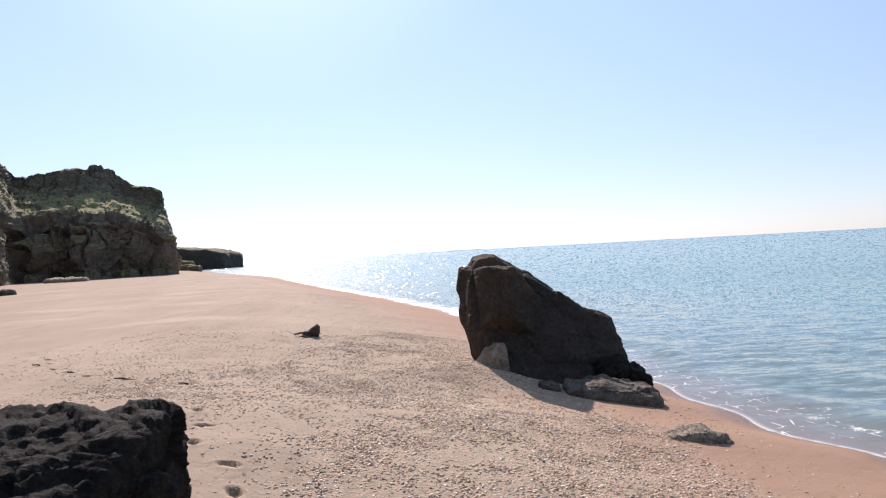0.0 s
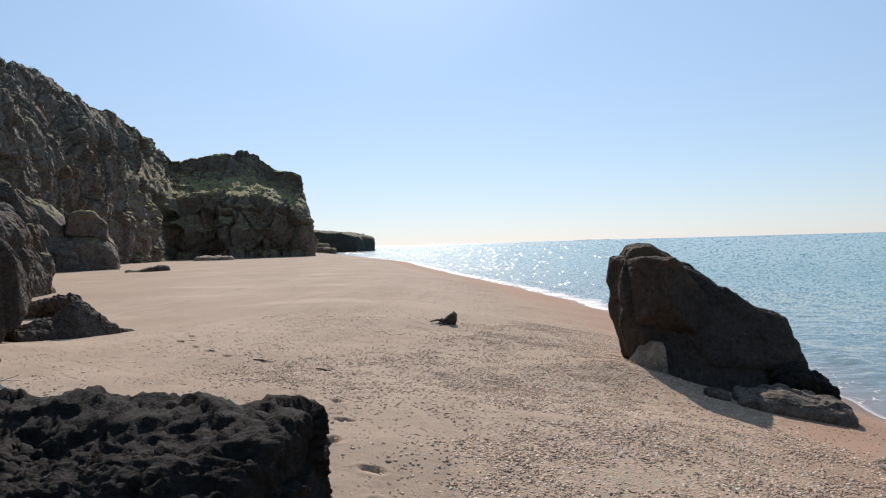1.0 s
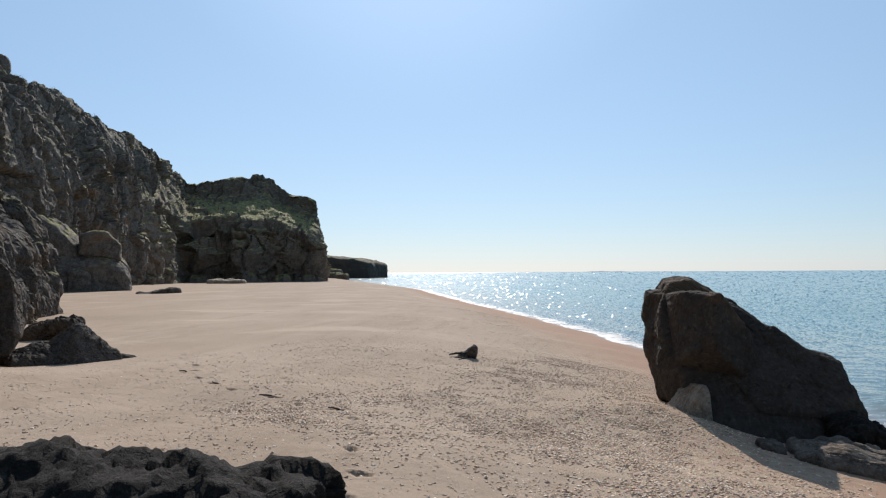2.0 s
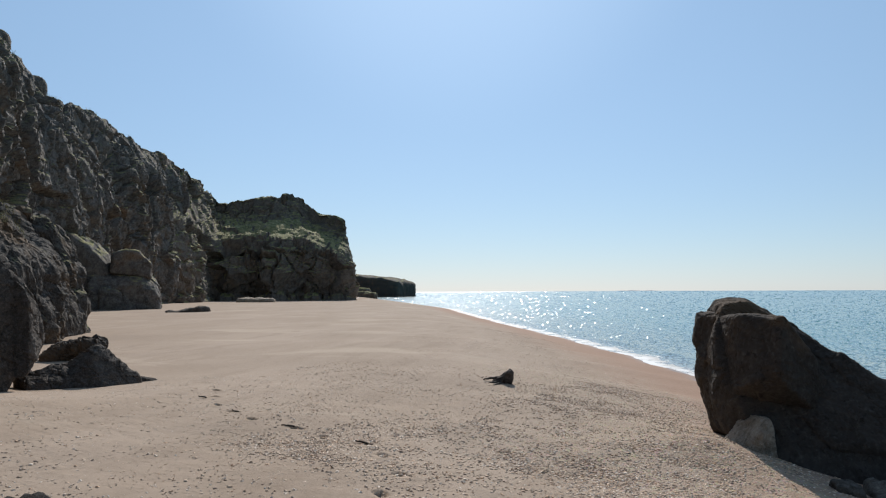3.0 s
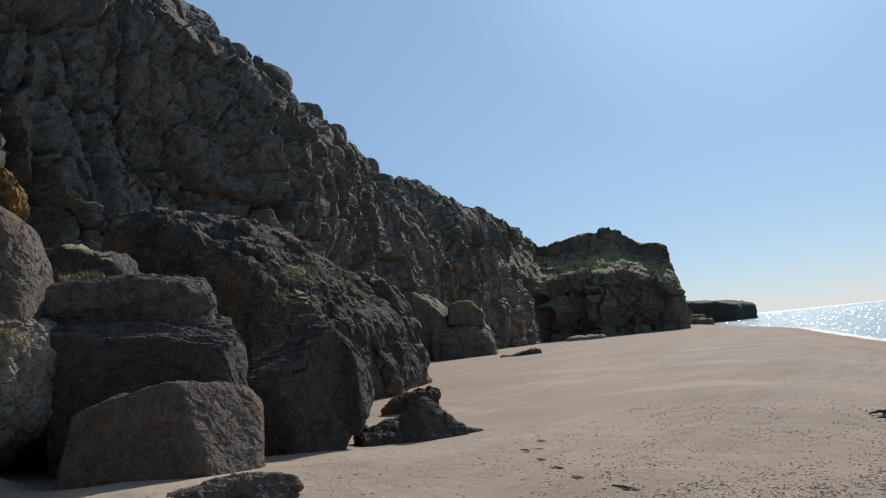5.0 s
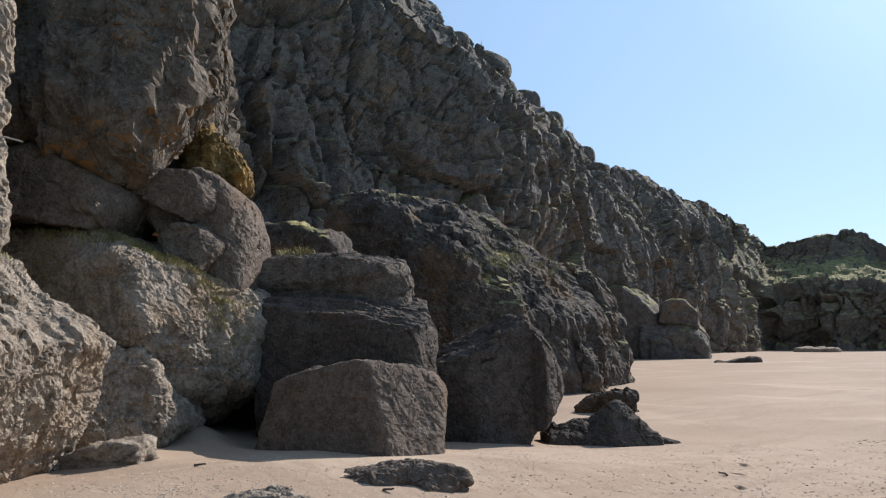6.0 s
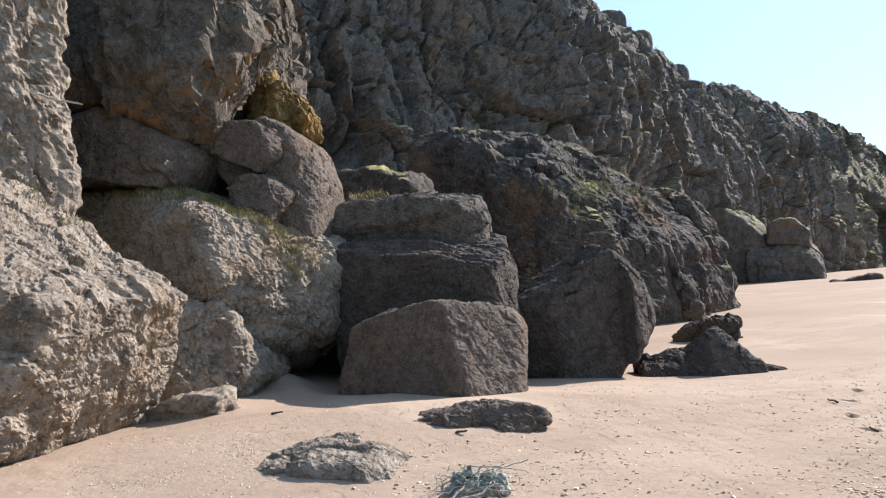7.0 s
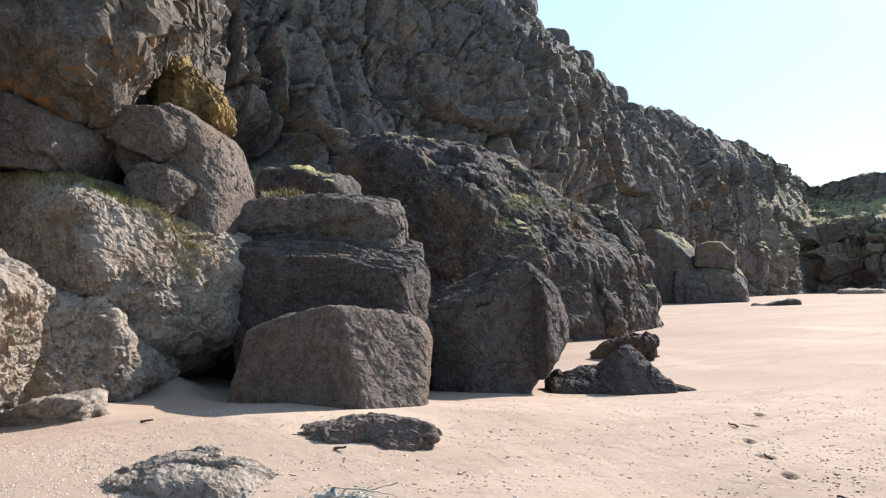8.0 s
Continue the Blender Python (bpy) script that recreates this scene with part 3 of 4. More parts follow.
def cliff(name, first, last, step, rise, material, label, seed, dive=1.0, slope=0.0, hollows=()):
    st = np.array(COAST[first:last + 1], float)
    run = np.concatenate([[0], np.cumsum(np.hypot(*np.diff(st[:, :2], axis=0).T))])
    s = np.linspace(0, run[-1], int(run[-1] / step))
    col = [np.interp(s, run, st[:, k]) for k in range(5)]
    for k in range(4):
        pad = int(3.0 / step)
        ker = np.hanning(2 * pad + 1)
        col[k] = np.convolve(np.pad(col[k], pad, "edge"), ker / ker.sum(), "valid")
    bx, by, cx, cy, cz = [c[None, :] for c in col]
    v = np.concatenate([np.linspace(-0.08, 1.0, int(29 / rise)), 1 + np.linspace(0.02, 1.0, 40) ** 2 * 3])[:, None]
    vv = np.clip(v, 0, 1)
    if slope:
        back = np.interp(vv, [0, 0.05, 0.25, 0.46, 0.56, 0.78, 0.85, 1.0], [0.10, 0.20, 0.06, 0.12, 0.24, 0.84, 0.90, 1.0])
    else:
        back = np.interp(vv, [0, 0.05, 0.25, 0.5, 0.68, 0.85, 1.0], [0.10, 0.20, 0.06, 0.12, 0.30, 0.62, 1.0])
    over = np.clip(v - 1, 0, None)
    x = bx + (cx - bx) * (back + over * 3.0)
    y = by + (cy - by) * (back + over * 3.0)
    z = 0.5 + (cz - 0.5) * v.clip(None, 1) + 1.5 * over
    P = np.stack(np.broadcast_arrays(x, y, z), -1)
    shape = P.shape[:2]
    P = P.reshape(-1, 3)
    q = grid_quads(*shape)
    if np.mean(normals_of(P, q)[:, 0]) < 0:
        q = q[:, ::-1]
    nn = normals_of(P, q)
    warp = np.stack([vnoise(P * 0.35, seed + 2), vnoise(P * 0.35, seed + 3), vnoise(P * 0.35, seed + 4)], 1)
    d = 1.6 * vnoise(P * 0.07, seed) + 1.3 * vnoise(P * np.array([0.24, 0.24, 0.055]), seed + 1)
    e0, c0, f0 = worley((P + 1.6 * warp) * np.array([0.17, 0.17, 0.11]), seed + 9)
    e1, c1, f1 = worley((P + 0.4 * warp) * np.array([0.50, 0.50, 0.34]), seed + 5)
    e2, c2, f2 = worley((P + 0.5 * warp) * np.array([1.5, 1.5, 1.1]), seed + 6)
    d = d + 1.3 * (c0 - 0.5) + 2.8 * f0 - 0.9 * (1 - smooth(e0, 0, 0.05)) + 0.32 * (c1 - 0.5) + 0.65 * f1 - 0.32 * (1 - smooth(e1, 0, 0.04))
    d = d + 0.08 * (c2 - 0.5) + 0.15 * f2
    e3, c3, f3 = worley((P + 0.35 * warp) * np.array([0.34, 0.34, 0.10]), seed + 14)
    d = d + (0.6 * (c3 - 0.5) + 0.5 * f3 - 0.5 * (1 - smooth(e3, 0, 0.045))) * smooth(vnoise(P * 0.06, seed + 15), -0.25, 0.15)
    gap = np.abs(vnoise((P + 1.2 * warp) * np.array([0.30, 0.30, 0.045]), seed + 10))
    d = d - 1.3 * (1 - smooth(gap, 0.0, 0.075)) * smooth(vnoise(P * 0.09, seed + 11), -0.3, 0.1)
    d = d - 0.45 * (1 - smooth(np.abs(vnoise((P + 1.0 * warp) * np.array([0.13, 0.13, 0.42]), seed + 12)), 0.0, 0.06))
    d = d + 0.08 * ridged(P * np.array([0.8, 0.8, 1.2]), 5, seed + 7) + 0.12 * vnoise((P + 1.5 * warp) * np.array([0.4, 0.4, 2.2]), seed + 8) - 0.5
    bed = (P[:, 2] * 0.42 + 0.10 * P[:, 1] + 0.9 * warp[:, 0] + 0.5 * c0) % 1.0
    d = d + 0.55 * (bed - 0.5) * smooth(-bed, -1.0, -0.88) * smooth(vnoise(P * 0.11, seed + 13), -0.35, 0.15)
    d = d * (1 - 0.45 * np.broadcast_to(smooth(v, 0.7, 0.95), shape).ravel())
    if slope:
        d = d * (1 - 0.62 * np.broadcast_to(smooth(v, 0.50, 0.58) * (1 - smooth(v, 0.80, 0.88)), shape).ravel())
    for hy, hz, wide, tall, deep in hollows:
        d = d - deep * np.exp(-((P[:, 1] - hy) / wide) ** 2 - ((P[:, 2] - hz) / tall) ** 2)
    ends = np.broadcast_to(np.minimum(s - 0, run[-1] - s)[None, :], shape).ravel()
    d = d - 5.0 * (1 - smooth(ends, 0.0, 9.0)) * dive
    P = P + nn * d[:, None]
    P[:, 2] = np.where(v.repeat(shape[1], 1).ravel() <= -0.04, -0.5, P[:, 2])
    ob = new(name, mesh_of(name, P, q, material, smooth_shade=False))
    return tagged(ob, label, "cliff", kind="structure")


cliff_a = cliff("cliff_1", 3, 10, 0.17, 0.17, ROCK_CLIFF, "tall fissured grey rock cliff with grassy ledges above the beach", 201,
                hollows=[(19.5, 10.4, 1.5, 1.6, 3.2), (18.0, 12.0, 3.5, 5.0, 1.6), (17.6, 9.0, 0.5, 2.4, 1.6), (21.6, 12.5, 0.45, 3.5, 1.4), (24.5, 14.5, 0.5, 4.0, 1.3), (15.2, 11.5, 0.5, 3.0, 1.5)])
cliff("cliff_2", 9, 18, 0.30, 0.30, ROCK_HEAD, "dark rocky headland with green grass on its sloping top", 231, slope=1.0)
cliff("cliff_3", 0, 4, 0.8, 0.6, ROCK_CLIFF, "grey rock cliff closing the beach", 261)

boulder("far_headland", (-152, 398, 1.0), (47, 22, 14.5), [(0.26, 0, 0.97, 0.80), (0.6, 0, 0.8, 0.98)], n=70, p=24, seed=41, size=6, rough=0.8, material=ROCK_MOSSY,
        label="low dark headland running out into the sea", category="headland")
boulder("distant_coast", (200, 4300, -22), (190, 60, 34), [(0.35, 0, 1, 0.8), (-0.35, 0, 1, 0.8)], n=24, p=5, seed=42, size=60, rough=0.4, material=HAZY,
        label="low hill across the sea, its faint haze painted into the colour", category="distant hill")
for k, (x, y, r) in enumerate([(-86, 262, 2.2), (-90, 268, 3.4), (-80, 252, 1.6), (-96, 262, 2.6), (-70, 178, 1.5), (-66, 160, 1.8)]):
    boulder("boulder", (x, y, 0.3), (r * 1.4, r, r), n=24, p=6, seed=300 + k, material=ROCK_HEAD, label="dark fallen boulder at the headland's foot", group="headland boulders")

# ---- rocks on the shore ----
def beach_z(x, y, sink=0.0):
    return float(beach_height(np.array([x], float), np.array([y], float))[0]) - sink


boulder("sea_boulder", (3.0, 13.9, 0.98), (1, 1, 1), lumps=[
    [(-1, 0, 0.07, 1.58), (-0.94, 0, 0.33, 1.72), (-0.05, -0.05, 1, 1.33), (0.5, 0, 0.86, 0.66), (0.565, 0, 0.825, 0.54), (0.7, -0.1, 0.7, 0.70), (1, 0.1, 0.05, 1.24), (-0.94, 0, -0.33, 1.58),
     (-0.46, -0.1, -0.88, 1.26), (0, 0, -1, 1.7), (0.05, -0.82, 0.57, 0.42), (-0.80, -0.58, 0.10, 1.42), (0, 1, 0.1, 1.25), (0.4, 0.9, 0.1, 1.25), (0.75, -0.6, 0.15, 1.28)],
    [(-0.96, -0.25, 0.1, 1.44), (-0.70, -0.66, 0.25, 1.46), (1, 0, 0.75, 0.06), (0.7, -0.7, 0.1, 0.25), (-0.94, 0, -0.33, 1.56), (-0.2, -0.55, -0.8, 0.60), (0, 0, 1, 1.1), (0, 1, 0, 0.9)],
    [(0.05, -0.78, 0.62, 0.42), (0, -1, -0.12, 1.08), (-0.72, -0.55, -0.2, 0.90), (0.8, -0.3, 0.4, 1.06), (1, 0, 0, 1.26), (0, 1, 0, 0.9), (0, 0, -1, 1.7), (0.35, 0, 0.94, 0.42), (-1, 0, 0.2, 0.8), (-0.5, -0.3, -0.8, 1.30)]],
        n=190, p=44, seed=33, size=1.1, rough=0.26, furrow=0.03, grit=0.25, crisp=True, material=ROCK_DARK2, label="dark wedge-shaped boulder leaning on the gravel by the sea", category="boulder")
boulder("boulder", (1.82, 12.78, 0.34), (1, 1, 1), planes=[(-0.72, -0.25, 0.62, 0.15), (0.55, -0.8, 0.1, 0.20), (-0.15, -0.97, 0.15, 0.20), (0, 1, 0, 0.45), (1, 0, 0.1, 0.24), (0, 0, -1, 0.45), (-1, 0, 0, 0.46), (0.1, 0, 1, 0.38)],
        n=60, p=40, seed=4, size=0.5, rough=0.35, crisp=True, material=ROCK_PALE, label="pale wedge of rock under the wedge-shaped boulder")
boulder("slab", (3.62, 11.6, beach_z(3.62, 11.6, -0.03)), (0.74, 0.46, 0.26), [(0.5, 0, 1, 0.78), (-0.6, 0, 1, 0.9), (0.2, -0.9, 0.7, 0.9)], turn=(0, 4, -8), n=70, p=14, seed=5, size=0.9, rough=0.7, material=ROCK_GREY, label="low grey rock slab at the foot of the boulder", category="rock slab")
boulder("boulder", (4.12, 12.7, beach_z(4.12, 12.7, -0.16)), (0.42, 0.42, 0.46), [(0.7, 0, 1, 0.8), (-0.3, -0.4, 0.9, 0.9)], n=60, seed=6, size=0.6, rough=1.3, material=ROCK_DARK, label="small dark lumpy boulder at the water's edge")
boulder("stone", (2.62, 11.6, beach_z(2.62, 11.6, 0.01)), (0.17, 0.14, 0.13), [(0.4, -0.3, 0.9, 0.7)], n=24, p=8, seed=7, material=ROCK, label="small grey stone beside the boulder", category="stone")
boulder("stone", (3.95, 8.6, beach_z(3.95, 8.6, 0.02)), (0.40, 0.24, 0.14), [(1, 0, 1, 0.8), (-0.4, 0.3, 0.9, 0.8)], n=40, p=9, seed=8, rough=1.2, material=ROCK_PALE, label="half-buried grey stone on wet sand", category="stone")
boulder("near_boulder", (-2.72, 4.05, 0.80), (1.5, 1.05, 0.62), [(-0.08, -0.46, 0.86, 0.54), (0.9, -0.4, 0.2, 1.0)], turn=(0, 0, -6), n=150, p=26, seed=9, size=0.8, rough=0.8, grit=0.7, material=ROCK_DARK,
        label="black pitted boulder standing in the sand", category="boulder")

# ---- rocks under the cliff ----
UNDER = "boulders under the cliff"
# each turned by 56 degrees: its own x runs along the foot of the cliff, its own y into the cliff
ALONG = (0, 0, 56)
boulder("boulder", (-10.04, 9.27, 1.45), (1, 1, 1), planes=[(-0.97, 0, 0.26, 1.23), (-0.32, 0.12, 0.95, 0.84), (-0.13, 0.1, 0.99, 0.75), (0.14, 0.1, 0.99, 0.80), (0.74, 0.05, 0.67, 1.27), (0.98, 0.05, -0.10, 1.24), (0, 0, -1, 0.85),
                                                            (-0.53, -0.84, 0.14, 0.86), (0.62, -0.68, 0.40, 1.15), (0, 1, 0, 1.0), (0.5, 0.85, 0, 1.2)],
        turn=ALONG, n=180, p=26, seed=11, size=1.2, rough=0.16, grit=0.42, crisp=True, material=ROCK_BROWN, label="squared brown-grey boulder with a sunlit side, on sand", group=UNDER)
boulder("boulder", (-10.75, 12.69, 1.8), (1, 1, 1), lumps=[
    [(-1, 0, -0.04, 1.24), (-0.46, -0.10, 0.88, 0.95), (-0.36, -0.36, 0.86, 1.06), (0.51, 0, 0.86, 1.08), (0.77, 0, 0.64, 1.01), (0.96, 0, 0.27, 0.92), (0.84, -0.1, -0.54, 0.90), (0, 0, -1, 1.3),
     (-0.42, -0.90, 0.08, 1.34), (0.30, -0.93, 0.18, 0.92), (0, 1, 0, 1.1), (-0.5, 0.8, 0.2, 1.3)],
    [(0.51, -0.1, 0.86, 1.06), (0.72, -0.2, 0.62, 1.06), (0.92, -0.2, 0.27, 1.04), (0.80, -0.1, -0.54, 0.98), (0.86, -0.48, 0.15, 1.08), (0.1, -0.98, 0.15, 1.16), (-0.85, -0.5, 0.12, 0.05), (-1, 0, 0.2, 0.3), (0, 0, -1, 0.75), (0, 1, 0, 0.9)]],
        turn=ALONG, n=180, p=30, seed=12, size=1.2, rough=0.24, strata=0.03, grit=0.30, ripple=0.05, crisp=True, material=ROCK_SHADE, label="dark humped boulder with layered top on sand", group=UNDER)
boulder("boulder", (-11.89, 10.11, 2.2), (1, 1, 1), planes=[(-1, 0, 0.03, 1.34), (-0.16, -0.2, 0.96, 1.30), (0.06, -0.33, 0.94, 1.04), (0.24, -0.25, 0.94, 1.07), (0.90, -0.1, 0.40, 1.62), (1, 0.1, -0.05, 1.54), (-0.16, -0.985, 0.0, 1.02), (0, 0, -1, 1.5),
                                                            (0, 1, 0, 1.3), (0.86, -0.5, 0.12, 1.66), (-0.1, -0.8, -0.6, 1.25)],
        turn=ALONG, n=190, p=44, seed=13, size=1.3, rough=0.26, strata=0.05, grit=0.30, ripple=0.06, crisp=True, material=ROCK_SHADE, label="broad dark grey block with furrowed top", group=UNDER)
slab_top = boulder("boulder", (-12.51, 10.25, 3.5), (1, 1, 1), lumps=[
    [(-1, 0, 0.02, 1.28), (-0.1, -0.22, 0.97, 0.66), (0.14, -0.16, 0.97, 0.60), (-0.07, -0.12, 1, 0.62), (0.84, -0.1, 0.54, 1.26), (1, 0, 0.04, 1.40), (0.86, -0.48, 0.16, 1.16), (0, -1, 0.3, 0.66), (0.1, -0.75, -0.65, 0.40), (0, 0, -1, 0.6), (0, 1, 0, 0.9)],
    [(-1, 0, 0, 1.2), (0, -1, 0.05, 0.54), (0.7, -0.7, 0, 1.15), (1, 0, 0, 1.38), (0, 0, 1, 0.2), (0, 0, -1, 0.7), (0, 1, 0, 0.9)]],
        turn=ALONG, n=140, p=34, seed=14, size=0.9, rough=0.40, strata=0.02, grit=0.35, ripple=0.03, crisp=True, material=ROCK_GREY, label="long grey slab lying on a larger block", group=UNDER)
boulder("boulder", (-13.14, 8.26, 4.3), (1, 1, 1), planes=[(0.12, 0, 0.99, 1.12), (0.58, 0, 0.81, 0.92), (0.95, 0, 0.32, 0.79), (1, 0, -0.06, 0.80), (0, 0, -1, 1.0), (-0.74, 0, -0.68, 0.55), (-0.5, 0, 0.86, 1.1), (-1, 0, 0, 0.9),
                                                           (0, -1, 0.1, 0.95), (0, 1, 0, 1.0), (0.80, -0.56, 0.2, 0.92)],
        turn=ALONG, n=120, p=16, seed=15, size=1.2, rough=0.26, grit=0.4, crisp=True, material=ROCK_BROWN, label="rounded grey boulder perched above the grass", group=UNDER)
boulder("boulder", (-13.24, 7.57, 4.70), (1, 1, 1), planes=[(-0.22, 0, 0.98, 0.55), (0.2, -0.1, 0.98, 0.66), (0.92, 0, 0.4, 1.0), (0.93, -0.1, -0.36, 0.90), (0.71, -0.2, -0.71, 0.70), (-0.47, -0.1, -0.88, 0.10), (-1, 0, 0, 0.42), (0, -1, 0.1, 0.86),
                                                            (0, 1, 0, 0.8), (0.72, -0.62, 0.28, 1.04)],
        turn=ALONG, n=90, p=44, seed=39, size=0.9, rough=0.40, grit=0.4, crisp=True, material=ROCK_BROWN, label="grey block leaning against the perched boulder over a hollow", group=UNDER)
boulder("boulder", (-12.36, 7.61, 4.0), (1, 1, 1), planes=[(-0.73, 0, 0.68, 0.46), (-0.05, 0, 1, 0.43), (0.69, -0.1, 0.73, 0.40), (0.86, 0, -0.51, 0.40), (0, 0, -1, 0.5), (-0.94, 0, -0.33, 0.38), (0, -1, 0.2, 0.36), (0, 1, 0, 0.5), (0.6, -0.7, 0.3, 0.4)],
        turn=ALONG, n=60, p=16, seed=16, size=0.6, rough=0.7, crisp=True, material=ROCK_BROWN, label="small grey rock under the perched boulder", group=UNDER)
boulder("boulder", (-13.8, 5.49, 4.75), (1, 1, 1), planes=[(0.31, 0, 0.95, 0.87), (0.47, -0.12, 0.87, 0.97), (0.75, -0.12, 0.66, 1.32), (0.96, -0.1, -0.26, 1.69), (0.81, -0.1, -0.58, 1.49), (-0.2, -0.05, -0.98, 0.36), (-1, 0, 0, 1.7), (0, -1, 0.06, 0.98),
                                                           (0, 1, 0, 1.0), (0.86, -0.46, 0.2, 1.60), (-0.2, -0.35, 0.92, 0.88)],
        turn=ALONG, n=120, p=40, seed=17, size=1.1, rough=0.34, grit=0.35, crisp=True, material=ROCK_BROWN, label="long brown boulder wedged under the overhang", group=UNDER)
crag = new("crag")
crag.location = (-15.04, 6.69, 5.2)
tagged(crag, "huge overhanging grey-brown crag with an orange-lichened ledge", "crag")
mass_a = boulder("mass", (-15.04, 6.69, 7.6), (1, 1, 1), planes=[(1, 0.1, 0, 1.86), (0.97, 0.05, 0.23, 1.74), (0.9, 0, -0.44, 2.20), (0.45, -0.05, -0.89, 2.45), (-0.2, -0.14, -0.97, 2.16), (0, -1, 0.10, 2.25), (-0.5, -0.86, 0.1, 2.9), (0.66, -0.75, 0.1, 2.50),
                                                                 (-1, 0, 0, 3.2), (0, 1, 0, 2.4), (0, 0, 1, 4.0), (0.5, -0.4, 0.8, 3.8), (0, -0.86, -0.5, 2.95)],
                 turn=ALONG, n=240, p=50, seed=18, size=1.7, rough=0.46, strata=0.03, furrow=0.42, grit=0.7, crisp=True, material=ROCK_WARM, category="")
ledge_a = boulder("ledge", (-13.5, 8.28, 5.75), (1, 1, 1), planes=[(0.72, 0, 0.69, 0.30), (0.95, 0, 0.32, 0.44), (0.4, -0.1, -0.9, 0.52), (-0.6, 0, -0.8, 0.35), (-1, 0, 0.1, 0.5), (0, -1, 0.25, 0.34), (0, 1, 0, 0.9)], turn=ALONG, n=110, p=12, seed=36, size=0.5, rough=1.5, furrow=0.10, crisp=True,
                  material=ROCK_OCHRE, category="")
ledge_b = boulder("ledge", (-14.5, 8.05, 6.6), (0.55, 0.6, 0.95), [(0.8, 0, 0.6, 0.8), (0.4, -0.8, 0.2, 0.95)], turn=(0, 12, 56), n=100, p=12, seed=46, size=0.8, rough=1.0, furrow=0.10, crisp=True, material=ROCK_GREY, category="")
for b in (mass_a, ledge_a, ledge_b):
    b.location -= crag.location
    b.parent = crag
tagged(ledge_a, "ragged ledge crusted with orange lichen")
white = boulder("white_boulder", (-13.3, 6.94, 2.6), (1, 1, 1), planes=[(0.02, -0.12, 0.99, 1.69), (0.36, -0.12, 0.93, 1.51), (0.44, -0.12, 0.89, 1.54), (1, 0, 0.07, 2.26), (0.99, 0, -0.16, 2.22), (0.43, -0.2, -0.88, 1.60), (0, 0, -1, 1.7), (-1, 0, 0, 2.8),
                                                                        (-0.35, -0.92, 0.15, 1.62), (0.74, -0.52, 0.42, 1.88), (0.72, -0.66, -0.12, 2.02), (0, 1, 0, 1.4), (0.05, -0.62, 0.78, 1.95), (0.2, -0.80, -0.55, 1.75)],
        turn=ALONG, n=220, p=40, seed=19, size=1.1, rough=0.55, grit=0.7, crisp=True, material=ROCK_PALE, label="big pale pitted boulder with grass on top", category="boulder", group=UNDER)
# backing rock added; its near-black colour stands in for the hollow's deep shade
boulder("boulder", (-14.3, 9.3, 1.7), (1.3, 1.2, 1.3), turn=(0, 0, 40), n=44, p=9, seed=38, size=1.0, rough=0.8, material=ROCK_DARK, label="rock added behind the hollow between boulders, coloured dark in place of its shade", group=UNDER)
boulder("boulder", (-12.05, 6.2, 1.5), (1.12, 1.12, 1.06), lumps=[
    [(0.12, -0.1, 0.99, 0.97), (0.46, -0.1, 0.89, 0.98), (0.86, 0, 0.5, 0.88), (0.7, 0, -0.7, 0.80), (-1, 0, 0, 1.9), (-0.2, -0.97, 0.12, 0.86), (0.64, -0.70, 0.28, 0.95), (0, 1, 0, 1.0), (0, 0, -1, 0.9)],
    [(0.88, 0, 0.48, 1.02), (0.8, -0.1, -0.6, 0.98), (-0.5, -0.8, 0.2, 0.2), (-0.6, 0, 0.8, 0.30), (0.5, -0.85, 0.12, 0.86), (0, 1, 0, 0.6), (0, 0, -1, 0.9)]],
        turn=ALONG, n=150, p=40, seed=37, size=0.9, rough=0.6, furrow=0.05, grit=0.8, crisp=True, material=ROCK_PALE, label="pale cleft rock at the foot of the big boulder", group=UNDER)
near_pale = boulder("near_pale_boulder", (-9.74, 3.76, 1.9), (1, 1, 1), planes=[(0.6, -0.05, 0.8, 1.57), (0.93, -0.1, -0.36, 1.42), (0.79, -0.15, -0.61, 1.34), (0, -1, 0.05, 1.5), (0.5, -0.85, -0.1, 1.72), (0.4, -0.7, -0.6, 1.6), (-1, 0, 0, 2.1), (0, 1, 0, 1.2), (0, 0, -1, 1.1),
                                                                               (0.1, -0.2, 0.97, 1.85), (0.3, -0.7, 0.6, 1.8)],
        turn=ALONG, n=230, p=36, seed=20, size=1.1, rough=0.55, grit=0.85, crisp=True, material=ROCK_PALE, label="big pale pitted boulder undercut at the sand", category="boulder", group=UNDER)
pale_crag = new("crag")
pale_crag.location = (-12.1, 3.3, 3.6)
tagged(pale_crag, "broken pale crag beside the overhang", "crag")
for nm, c, h, seed in (("mass", (-12.1, 3.3, 5.3), (1.5, 1.2, 1.7), 21), ("spur", (-11.6, 3.75, 4.3), (0.8, 0.7, 0.75), 47)):
    b = boulder(nm, c, h, [(0.6, -0.6, 0.5, 0.95)], turn=(0, 0, 20), n=120, p=14, seed=seed, size=1.0, rough=0.8, grit=0.8, crisp=True, material=ROCK_PALE, category="")
    b.location -= pale_crag.location
    b.parent = pale_crag
outcrop = new("outcrop")
outcrop.location = (-23, 24, 0)
tagged(outcrop, "large dark outcrop with grassy ledges at the cliff's foot", "outcrop")
